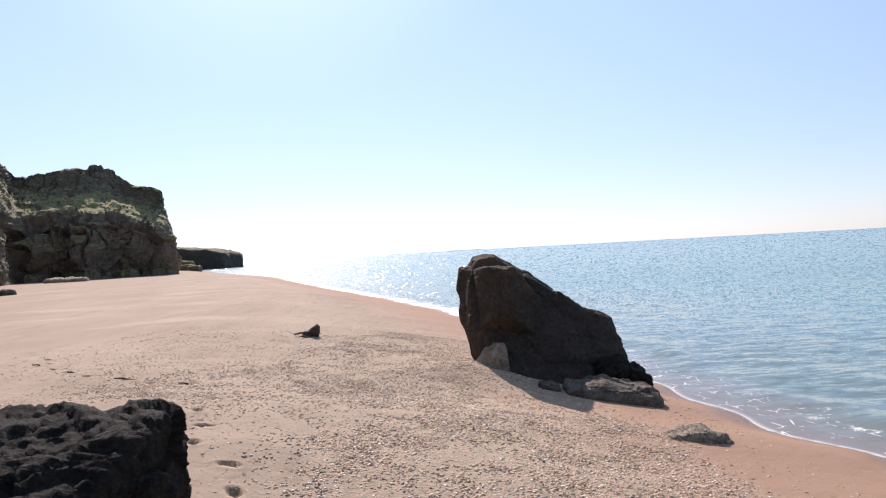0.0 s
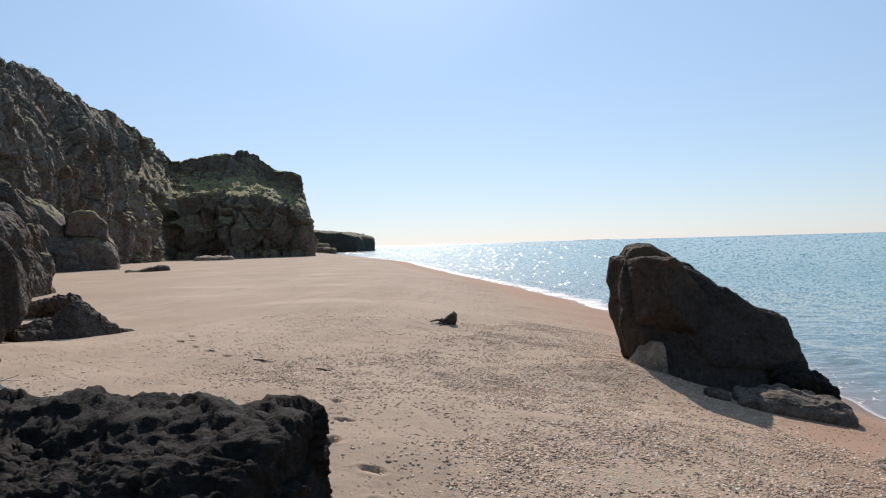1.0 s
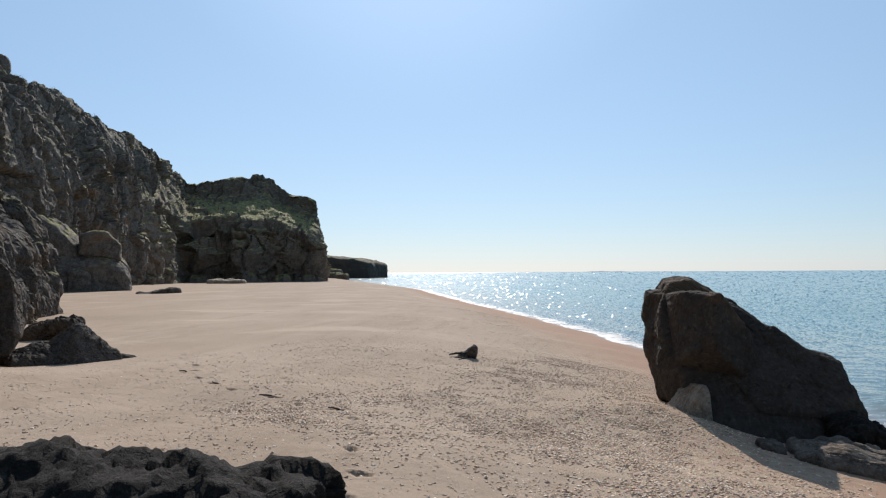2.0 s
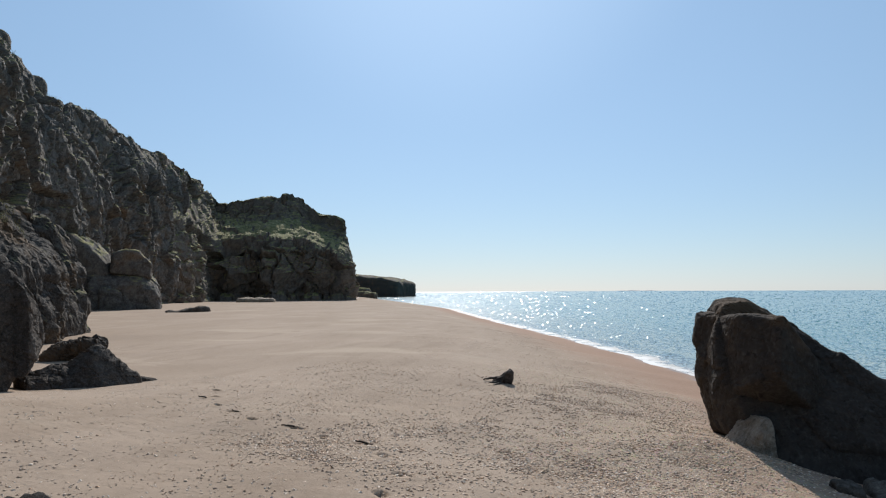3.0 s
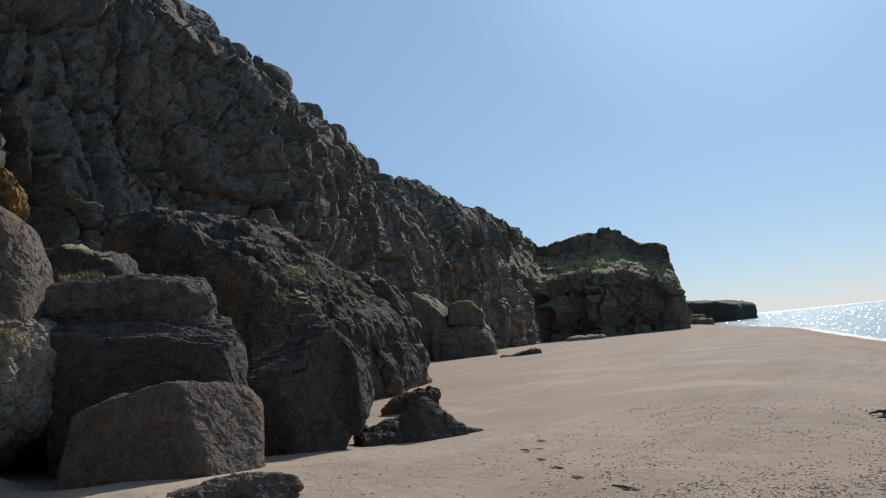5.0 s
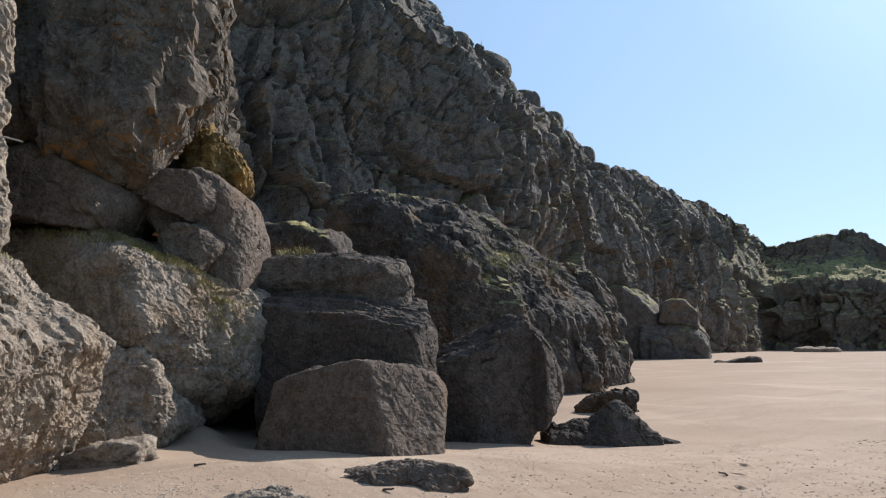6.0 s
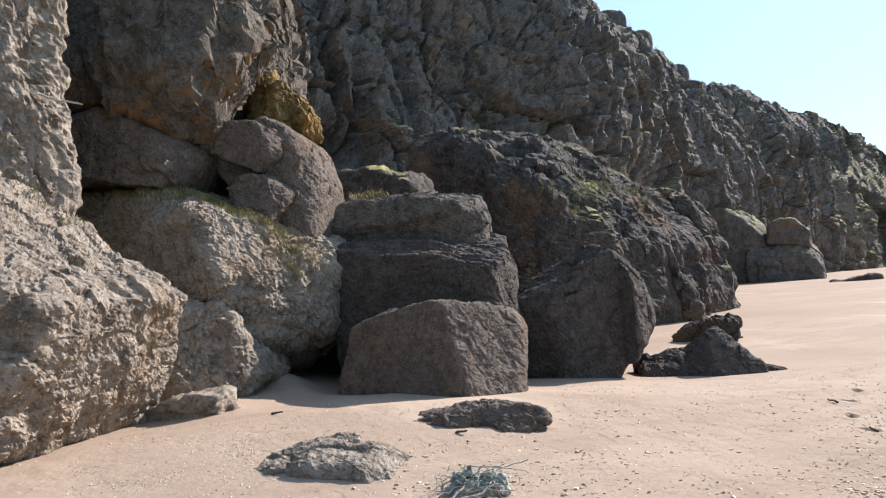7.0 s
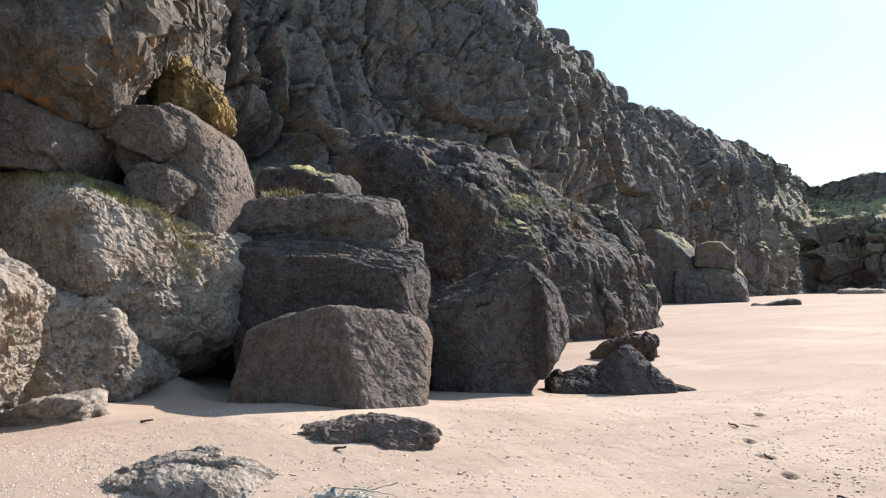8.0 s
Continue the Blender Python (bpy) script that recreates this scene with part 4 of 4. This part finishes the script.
for nm, c, h, cuts, tz, seed in [("mass", (-24.0, 23.5, 3.2), (4.6, 5.4, 4.9), [(0.9, -0.1, 1, 0.66), (0.9, -0.9, 0.3, 0.95), (0.2, 0.9, 0.9, 0.85)], 25, 22),
                                 ("buttress", (-21.3, 24.6, 1.6), (1.7, 1.9, 2.3), [(0.9, 0, 0.8, 0.85)], 40, 43),
                                 ("buttress", (-24.0, 29.0, 2.4), (2.0, 2.2, 3.4), [(0.9, 0, 0.7, 0.85), (0.5, 0.6, 0.5, 0.95)], 40, 44)]:
    b = boulder(nm, c, h, cuts, turn=(0, 0, tz), n=160 if nm == "mass" else 80, p=9, seed=seed, size=2.6, rough=0.72, strata=0.14, furrow=0.17, grit=0.6, crisp=True, material=ROCK_MOSSY, category="")
    b.location -= outcrop.location
    b.parent = outcrop
boulder("boulder", (-20.5, 14.2, 3.3), (1.7, 1.4, 2.7), [(0.8, 0, 0.6, 0.8)], turn=(0, 0, 40), n=50, p=9, seed=23, material=ROCK_MOSSY, label="dark broken rock behind the slabs", group=UNDER)
boulder("boulder", (-52.0, 67.8, 4.0), (2.7, 2.5, 4.2), [(0.6, -0.2, 1, 0.86)], turn=(0, 0, 36), n=60, p=14, seed=24, size=2.6, rough=0.55, furrow=0.10, material=ROCK_CLIFF, label="tall grey block with a sloping grassy top below the cliff", group="far boulders")
boulder("boulder", (-47.9, 69.2, 2.2), (3.4, 2.4, 2.3), [(0.8, -0.2, 0.5, 0.92), (0.1, -0.8, 0.7, 0.95)], turn=(0, -3, 36), n=60, p=14, seed=25, size=2.4, rough=0.7, material=ROCK_CLIFF, label="large broken grey block below the cliff", group="far boulders")
boulder("boulder", (-47.4, 69.6, 5.4), (1.95, 1.7, 1.35), [(0.7, 0, 0.7, 0.85), (-0.5, 0, 0.8, 0.95)], turn=(0, 8, 36), n=44, p=12, seed=45, size=1.8, rough=0.7, material=ROCK_CLIFF, label="smaller grey block lying on the broken block", group="far boulders")
boulder("boulder", (-47.9, 66.9, 1.6), (1.05, 1.0, 1.4), [(0.3, 0, 1, 0.9)], turn=(0, 0, 35), n=30, p=9, seed=26, rough=0.6, material=ROCK_CLIFF, label="upright boulder on sand below the cliff", group="far boulders")
boulder("low_rock", (-9.52, 14.33, 0.86), (1, 1, 1), planes=[(-0.66, -0.1, 0.74, 0.46), (0.66, -0.05, 0.74, 0.46), (0.2, -0.75, 0.62, 0.42), (-0.5, -0.7, 0.45, 0.5), (0.1, 0.8, 0.6, 0.45), (0, 0, -1, 0.35), (1, 0, 0.2, 0.62), (-1, -0.1, 0.2, 0.60)], turn=ALONG, n=90, p=30, seed=27, size=0.7, rough=0.6, crisp=True,
        material=ROCK_SHADE, label="low dark pyramid of rock half buried in sand", category="rock")
boulder("low_rock", (-9.12, 14.98, 0.68), (0.34, 0.26, 0.14), [(0.6, 0, 0.8, 0.7)], turn=ALONG, n=36, p=8, seed=28, rough=0.8, crisp=True, material=ROCK_SHADE, label="low dark tail of rock in sand", category="rock")
boulder("low_rock", (-9.98, 13.64, 0.82), (0.48, 0.38, 0.28), [(-0.6, -0.2, 0.8, 0.8), (0.3, -0.6, 0.8, 0.8)], turn=ALONG, n=70, p=12, seed=29, size=0.6, rough=0.9, crisp=True, material=ROCK_SHADE, label="low dark rock at the boulder's foot", category="rock")
boulder("low_rock", (-13.3, 18.4, 0.80), (0.7, 0.5, 0.42), [(-0.8, 0, 1, 0.8)], turn=(0, 0, 40), n=60, p=9, seed=30, rough=1.4, crisp=True, material=ROCK_DARK2, label="small dark rock at the outcrop's foot", category="rock")
boulder("flat_rock", (-7.2, 8.2, 1.08), (0.68, 0.38, 0.24), [(-0.6, 0, 1, 0.7), (0.5, 0.5, 0.8, 0.9), (0.1, -0.75, 0.6, 0.75)], turn=(0, 2, 52), n=90, p=16, seed=31, size=0.7, rough=0.75, crisp=True, material=ROCK_BROWN, label="flat grey jagged rock lying on sand", category="rock")
boulder("flat_rock", (-6.86, 6.45, 1.01), (0.74, 0.46, 0.27), [(-0.5, 0, 1, 0.7), (0.6, 0, 1, 0.75)], turn=(0, 0, 45), n=90, p=4, seed=32, size=0.7, rough=0.60, crisp=True, material=ROCK_PALE, label="flat grey pitted rock rising from sand", category="rock")
boulder("flat_rock", (-35.2, 60.0, 0.7), (1.7, 0.8, 0.4), [(-0.5, 0, 1, 0.7)], turn=(0, 0, 40), n=30, p=6, seed=33, material=ROCK, label="flat grey rock far along the sand", category="rock")
boulder("flat_rock", (-57, 117, 0.7), (3.0, 1.5, 0.6), [], turn=(0, 0, 20), n=30, p=6, seed=34, material=ROCK_PALE, label="pale flat rocks far along the sand", category="rock")
boulder("toe_rock", (-9.95, 5.85, 1.22), (0.62, 0.32, 0.18), [(-0.5, 0, 1, 0.85)], turn=(0, -8, 50), n=40, p=7, seed=35, material=ROCK_PALE, label="grey rock lying in the sand between boulders", category="rock")

# ---- loose things ----
from mathutils.bvhtree import BVHTree


def tube(points, r0, r1, sides=6):
    pts = np.array(points, float)
    n = len(pts)
    tang = np.gradient(pts, axis=0)
    tang /= np.maximum(np.linalg.norm(tang, axis=1, keepdims=True), 1e-9)
    side = np.cross(tang, np.array([0.3, 0.2, 1.0]))
    side /= np.maximum(np.linalg.norm(side, axis=1, keepdims=True), 1e-9)
    up = np.cross(side, tang)
    a = np.linspace(0, 2 * math.pi, sides, endpoint=False)
    r = np.linspace(r0, r1, n)[:, None, None]
    v = (pts[:, None] + r * (np.cos(a)[None, :, None] * side[:, None] + np.sin(a)[None, :, None] * up[:, None])).reshape(-1, 3)
    i, k = np.meshgrid(np.arange(n - 1), np.arange(sides), indexing="ij")
    k2 = (k + 1) % sides
    q = np.stack([i * sides + k, i * sides + k2, (i + 1) * sides + k2, (i + 1) * sides + k], -1).reshape(-1, 4)
    ends = [[0, 1, 2, 3], [(n - 1) * sides + 3, (n - 1) * sides + 2, (n - 1) * sides + 1, (n - 1) * sides]]
    return v, np.concatenate([q, np.array(ends)])


def joined(pieces):
    vs, qs, at = [], [], 0
    for v, q in pieces:
        vs.append(v)
        qs.append(q + at)
        at += len(v)
    return np.concatenate(vs), np.concatenate(qs)


def crooked(a, b, bend, seed, n=9):
    rng = np.random.default_rng(seed)
    t = np.linspace(0, 1, n)[:, None]
    wob = rng.normal(0, 1, (n, 3)).cumsum(0)
    wob -= t * wob[-1]
    return np.array(a) + (np.array(b) - np.array(a)) * t + wob * bend


def ground_z(x, y):
    return float(beach_height(np.array([x], float), np.array([y], float))[0])


def simple_material(name, a, b, scale, rough=0.85, bump=0.004):
    m = Nodes(name, rough)
    n = m.noise(scale, 6, 0.65)
    return m.done(m.mix(m.ramp(n, 0.3, 0.7), a, b), m.bump(n, bump))


WOOD = simple_material("bleached_wood", (0.38, 0.33, 0.27), (0.60, 0.55, 0.47), 30)
WOOD_DARK = simple_material("dark_weathered_wood", (0.045, 0.036, 0.03), (0.12, 0.098, 0.08), 18)
NET = simple_material("pale_net", (0.26, 0.28, 0.24), (0.44, 0.45, 0.38), 40)


def stick(name, a, b, r, material, label, seed, bend=0.01):
    pts = crooked((0, 0, 0), np.array(b) - np.array(a), bend, seed)
    ob = new(name, mesh_of(name, *tube(pts, r, r * 0.6), material))
    ob.location = a
    return tagged(ob, label, "driftwood")


# tangle of net and twigs
heap = new("net_tangle")
hx, hy = -5.62, 7.18
heap.location = (hx, hy, ground_z(hx, hy) + 0.01)
tagged(heap, "tangle of pale fishing net and bleached twigs on the sand", "debris")
rng = np.random.default_rng(5)
u, w = np.meshgrid(np.linspace(-1, 1, 44), np.linspace(-1, 1, 30))
pu = np.stack([u.ravel() * 2.2, w.ravel() * 1.6, 0 * u.ravel()], 1)
high = 0.13 * np.clip(1 - u ** 2 * 0.9 - w ** 2, 0, 1) ** 0.6 * (0.8 + 0.5 * ridged(pu * 1.6, 3, 61).reshape(u.shape)) - 0.01
px = u * 0.25 + 0.05 * fbm(pu * 2, 3, 62).reshape(u.shape)
py = w * 0.11 + 0.05 * fbm(pu * 2, 3, 63).reshape(u.shape)
turn_a = math.radians(45)
sheet = np.stack([px * math.cos(turn_a) - py * math.sin(turn_a), px * math.sin(turn_a) + py * math.cos(turn_a), high], -1).reshape(-1, 3)
part("net", mesh_of("net", sheet, grid_quads(*u.shape), NET), heap)
strands = []
for k in range(60):
    c = rng.uniform(-1, 1, 2) * (0.26, 0.14)
    a = rng.uniform(0, 6.28)
    ln = rng.uniform(0.08, 0.24)
    x0, y0 = c[0] * 0.7 - c[1] * 0.7, c[0] * 0.7 + c[1] * 0.7
    z0 = rng.uniform(0.03, 0.15)
    strands.append(tube(crooked((x0, y0, z0), (x0 + ln * math.cos(a), y0 + ln * math.sin(a), max(0.0, z0 + rng.uniform(-0.1, 0.05))), 0.018, 700 + k), 0.003, 0.002, 4))
part("cord", mesh_of("cord", *joined(strands), NET), heap, "frayed pale green cord")
for k, (a, b, r) in enumerate([((0.10, -0.34, 0.0), (-0.02, 0.06, 0.17), 0.011), ((-0.05, -0.30, 0.0), (0.08, 0.10, 0.10), 0.009), ((0.02, -0.12, 0.05), (0.30, 0.12, 0.05), 0.008),
                               ((-0.22, 0.02, 0.14), (0.16, 0.36, 0.20), 0.007), ((0.06, 0.10, 0.18), (0.24, 0.30, 0.13), 0.006), ((0.16, -0.24, 0.01), (0.22, 0.08, 0.08), 0.007),
                               ((0.02, -0.32, 0.01), (0.26, -0.10, 0.02), 0.006), ((-0.10, -0.20, 0.01), (-0.2, 0.1, 0.1), 0.006), ((-0.3, -0.2, 0.02), (0.05, 0.0, 0.16), 0.008), ((-0.26, -0.06, 0.06), (0.1, 0.2, 0.19), 0.007), ((0.12, -0.3, 0.01), (0.34, 0.02, 0.03), 0.008), ((-0.18, -0.26, 0.01), (0.02, 0.22, 0.14), 0.006)]):
    part("twig", mesh_of("twig", *tube(crooked(a, b, 0.014, 40 + k), r, r * 0.55), WOOD), heap)

# driftwood stump with a root, on the sand
stump = new("driftwood_stump")
stump.location = (-2.2, 16.85, ground_z(-2.2, 16.85) - 0.02)
tagged(stump, "dark driftwood stump with broken branches in the sand", "driftwood")
trunk = boulder("trunk", (0.04, 0, 0.08), (1, 1, 1), planes=[(-0.55, 0.0, 0.84, 0.07), (0.95, 0.1, -0.1, 0.17), (0.75, 0.0, 0.65, 0.21), (-0.6, -0.2, 0.3, 0.26), (0, -1, 0.15, 0.08), (0, 1, 0.2, 0.09), (0, 0, -1, 0.14)], n=34, p=14, seed=81, size=0.25, rough=1.2, furrow=0.02, material=WOOD_DARK, category="")
trunk.parent = stump
for nm, a, b, r0, r1, sd in [("branch", (0.0, 0, 0.10), (-0.36, 0.04, 0.06), 0.040, 0.012, 82), ("branch", (0.0, -0.04, 0.05), (-0.26, -0.26, 0.02), 0.035, 0.012, 83),
                             ("branch", (0.04, -0.04, 0.04), (-0.08, -0.44, 0.015), 0.03, 0.010, 84), ("branch", (-0.05, 0.0, 0.05), (-0.42, -0.12, 0.015), 0.03, 0.010, 85)]:
    part(nm, mesh_of(nm, *tube(crooked(a, b, 0.010, sd), r0, r1, 8), WOOD_DARK), stump)

stick("stick", (-10.85, 4.5, 5.12), (-10.72, 4.98, 4.97), 0.018, WOOD, "bleached stick caught in the crag", 91)
for k, (x, y, a, ln) in enumerate([(-3.93, 10.6, 2.9, 0.20), (-2.75, 9.9, 2.8, 0.18), (-6.9, 7.75, 0.6, 0.12), (-5.0, 11.2, 2.6, 0.15), (-8.9, 6.6, 0.9, 0.12), (-6.1, 12.3, 2.7, 0.2)]):
    z = ground_z(x, y) + 0.012
    stick("stick", (x, y, z), (x + ln * math.cos(a), y + ln * math.sin(a), z + 0.015), 0.014, WOOD_DARK, "short dark stick lying on the sand", 95 + k, 0.005)


# ---- grass ----
def grass_material():
    m = Nodes("dry_grass", 0.8)
    c = m.mix(m.geo.outputs["Random Per Island"], (0.24, 0.225, 0.11), (0.52, 0.46, 0.27))
    return m.done(m.mix(m.ramp(m.noise(1.2, 3), 0.5, 0.7), c, (0.24, 0.25, 0.10)))


GRASS = grass_material()


def tree_of(ob):
    me = ob.data
    mw = Matrix.Translation(ob.location + (ob.parent.location if ob.parent else Vector((0, 0, 0))))
    return BVHTree.FromPolygons([mw @ v.co for v in me.vertices], [tuple(p.vertices) for p in me.polygons])


def grass(name, surface, patches, height, seed, label, steep=0.45):
    """Tufts on top of a rock: patches are x, y, radius, blades."""
    rng = np.random.default_rng(seed)
    tree = tree_of(surface)
    verts, tris = [], []
    for x, y, r, count in patches:
        tufts = [(x + r * math.sqrt(rng.random()) * math.cos(a), y + r * math.sqrt(rng.random()) * math.sin(a)) for a in rng.uniform(0, 6.28, max(3, count // 14))]
        for k in range(count):
            tx, ty = tufts[k % len(tufts)]
            sx, sy = tx + rng.normal(0, 0.06), ty + rng.normal(0, 0.06)
            hit, normal, _, _ = tree.ray_cast(Vector((sx, sy, 40)), Vector((0, 0, -1)))
            if hit is None or normal.z < steep:
                continue
            a, lean, h = rng.uniform(0, 6.28), rng.uniform(0.3, 1.6), height * rng.uniform(0.5, 1.3)
            d = np.array((math.cos(a), math.sin(a), 0))
            side = np.array((-math.sin(a), math.cos(a), 0)) * 0.006 * (1 + height)
            base = np.array(hit) - (0, 0, 0.02)
            mid = base + d * lean * h * 0.35 + (0, 0, h * 0.6)
            tip = base + d * lean * h + (0, 0, h * (1 - 0.3 * lean))
            at = len(verts)
            verts += [base - side, base + side, mid + side * 0.7, mid - side * 0.7, tip]
            tris += [(at, at + 1, at + 2), (at, at + 2, at + 3), (at + 3, at + 2, at + 4)]
    ob = new(name, mesh_of(name, verts, tris, GRASS))
    return tagged(ob, label, "grass", kind="stuff")


rim = [(0.3 * k - 1.8, -1.5 + 0.055 * k, 0.22, 520) for k in range(14)] + [(0.5 * k - 1.6, -1.1 + 0.07 * k, 0.28, 300) for k in range(8)]
ca, sa = math.cos(radians(56)), math.sin(radians(56))
grass("grass", white, [(-13.3 + ca * u - sa * w, 6.94 + sa * u + ca * w, r, c) for u, w, r, c in rim], 0.095, 21, "dry yellow-green grass mat on top of a pale boulder", 0.45)
grass("grass", near_pale, [(-10.6, 4.3, 0.4, 260), (-11.0, 4.7, 0.4, 260), (-10.3, 4.7, 0.3, 160)], 0.075, 22, "dry grass tufts behind the pale boulder", 0.2)

grass("grass", slab_top, [(-13.4, 9.75, 0.25, 160), (-13.6, 10.0, 0.3, 160)], 0.22, 23, "small green plants between the boulders", 0.1)
mass = [o for o in outcrop.children if o.name.startswith("mass")][0]
grass("grass", mass, [(-20.4 - 0.25 * k, 19.6 + 0.9 * k, 0.45, 260) for k in range(8)] + [(-22.5, 22.0, 1.2, 300), (-23.5, 25.5, 1.2, 300)], 0.16, 24, "dry grass along the ledges of the outcrop", 0.3)
grass("grass", cliff_a, [(x - 1.5 * k, y, 1.6, 160) for x, y in ((-45, 36), (-47, 43), (-50, 49), (-54, 57), (-58, 64), (-62, 72), (-66, 80), (-68, 90), (-71, 101)) for k in range(3)], 0.5, 25, "low shrubs and grass along the cliff top", 0.25)

crest_tree = tree_of(cliff_a)
for k, (x, y, r) in enumerate([(-45.5, 38.5, 1.1), (-47.5, 44.0, 1.7), (-49.5, 47.5, 1.2), (-52.5, 53.0, 1.4), (-56.0, 60.0, 1.2), (-61.0, 70.0, 1.5)]):
    hit = crest_tree.ray_cast(Vector((x, y, 60)), Vector((0, 0, -1)))[0]
    boulder("crest_boulder", (x, y, hit.z - 0.45 * r), (r * 1.2, r, r * 0.9), [(0.5, -0.4, 0.7, 0.85)], turn=(0, 0, 50 * k), n=44, p=3.2, seed=400 + k, size=1.5, rough=0.6, crisp=True, material=ROCK_CLIFF,
            label="rounded grey boulder on the crest of the cliff", group="crest boulders")

# ---- pebbles and shells ----
def pebble_material(name, ramp_colours):
    m = Nodes(name, 0.75)
    r = m.n.new("ShaderNodeValToRGB")
    m.link(m.geo.outputs["Random Per Island"], r.inputs[0])
    els = r.color_ramp.elements
    r.color_ramp.interpolation = "CONSTANT"
    while len(els) < len(ramp_colours):
        els.new(0.5)
    for k, c in enumerate(ramp_colours):
        els[k].position, els[k].color = k / len(ramp_colours), (*c, 1)
    return m.done(r.outputs[0])


PEBBLE = pebble_material("mixed_pebbles", [(0.57, 0.415, 0.29), (0.45, 0.33, 0.235), (0.69, 0.52, 0.37), (0.23, 0.165, 0.125), (0.59, 0.39, 0.25), (0.79, 0.66, 0.53), (0.49, 0.32, 0.215), (0.37, 0.275, 0.205), (0.65, 0.48, 0.34)])
SHELL = pebble_material("shell_fragments", [(0.55, 0.46, 0.36), (0.64, 0.57, 0.47), (0.46, 0.35, 0.25), (0.52, 0.42, 0.31), (0.68, 0.63, 0.55)])


def strewn(name, xy, size, flat, material, label, seed, rough_cut=False):
    """Many small stones half sunk in the sand, as one mesh."""
    rng = np.random.default_rng(seed)
    bm = bmesh.new()
    if rough_cut:
        bmesh.ops.create_cone(bm, segments=4, radius1=1, radius2=0.55, depth=1.3, cap_ends=True)
        bmesh.ops.delete(bm, geom=[f for f in bm.faces if f.normal.z < -0.9], context="FACES")
        bmesh.ops.triangulate(bm, faces=bm.faces[:])
    else:
        bmesh.ops.create_icosphere(bm, subdivisions=1, radius=1)
    bm.verts.index_update()
    base = np.array([v.co[:] for v in bm.verts])
    faces = np.array([[v.index for v in f.verts] for f in bm.faces])
    bm.free()
    n = len(xy)
    sz = rng.uniform(size[0], size[1], n) * rng.uniform(0.6, 1.0, n)
    shape = base[None] * (1 + rng.normal(0, 0.16, (n, len(base), 1)))
    shape = shape * (sz[:, None] * np.stack([np.ones(n), rng.uniform(0.6, 1, n), flat * rng.uniform(0.6, 1.2, n)], 1))[:, None, :]
    a, tilt = rng.uniform(0, 6.28, n), rng.normal(0, 0.25, n)
    ca, sa, ct, st = np.cos(a)[:, None], np.sin(a)[:, None], np.cos(tilt)[:, None], np.sin(tilt)[:, None]
    x, y, z = shape[..., 0], shape[..., 1], shape[..., 2]
    x, z = x * ct - z * st, x * st + z * ct
    x, y = x * ca - y * sa, x * sa + y * ca
    gz = beach_height(xy[:, 0], xy[:, 1]) + sand_ridge(xy[:, 0], xy[:, 1])[0]
    v = np.stack([x + xy[:, :1], y + xy[:, 1:], z + (gz + 0.25 * flat * sz)[:, None]], -1).reshape(-1, 3)
    f = (faces[None] + (np.arange(n) * len(base))[:, None, None]).reshape(-1, 3)
    return tagged(new(name, mesh_of(name, v, f, material, smooth_shade=False)), label, "pebbles", kind="stuff")



rng = np.random.default_rng(12)
cand = rng.uniform((-7.0, 3.6), (5.0, 19.0), (300000, 2))
cx, cy = cand[:, 0], cand[:, 1]
clump = smooth(fbm(np.stack([cx * 0.9, cy * 0.6, 0 * cx], 1), 4, 57), -0.5, 0.4)
drift = smooth(cx - np.interp(cy, [3, 6, 8, 9.5, 12, 19], [-0.2, -0.5, -1.3, -4.2, -2.0, -0.8]), -1.0, 0.9) * smooth(shore_distance(cx, cy), 2.4, 3.4)
thin = np.interp(cy, [3, 9, 13, 19], [1.0, 0.95, 0.75, 0.5])
keep = rng.random(len(cand)) < drift * thin * (0.20 + 0.80 * clump) * 1.1 + 0.02 + 0.05 * smooth(clump, 0.6, 1.0)
strewn("pebbles", cand[keep][:46000], (0.011, 0.034), 0.30, PEBBLE, "mixed grey and brown pebbles strewn over the sand", 13, True)
cand = np.concatenate([rng.uniform((-9.5, 3.5), (1.0, 16.0), (11000, 2)), rng.normal((-7.5, 5.6), (0.6, 0.45), (1600, 2)), rng.normal((-6.6, 7.4), (0.8, 0.6), (300, 2))])
strewn("shells", cand, (0.006, 0.016), 0.35, SHELL, "broken pale shells strewn over the sand", 14, True)

cand = rng.uniform((-15.0, 5.0), (5.0, 42.0), (60000, 2))
cx, cy = cand[:, 0], cand[:, 1]
s_in = shore_distance(cx, cy)
band = np.exp(-((s_in - 5.0 - 0.8 * np.sin(cy * 0.3)) / 1.3) ** 2) + 0.6 * np.exp(-((s_in - 9.5 - np.sin(cy * 0.21)) / 0.7) ** 2)
patchy = smooth(fbm(np.stack([cx * 0.5, cy * 0.25, 0 * cx], 1), 4, 58), -0.1, 0.5)
keep = (rng.random(len(cand)) < (0.06 + 0.28 * patchy + 0.7 * band) * np.interp(cx, [-9, -5], [0.12, 1.0])) & (s_in > 3.0)
strewn("pebbles", cand[keep][:20000], (0.009, 0.022), 0.35, PEBBLE, "scattered pebbles and shell bits across the open sand", 15, True)
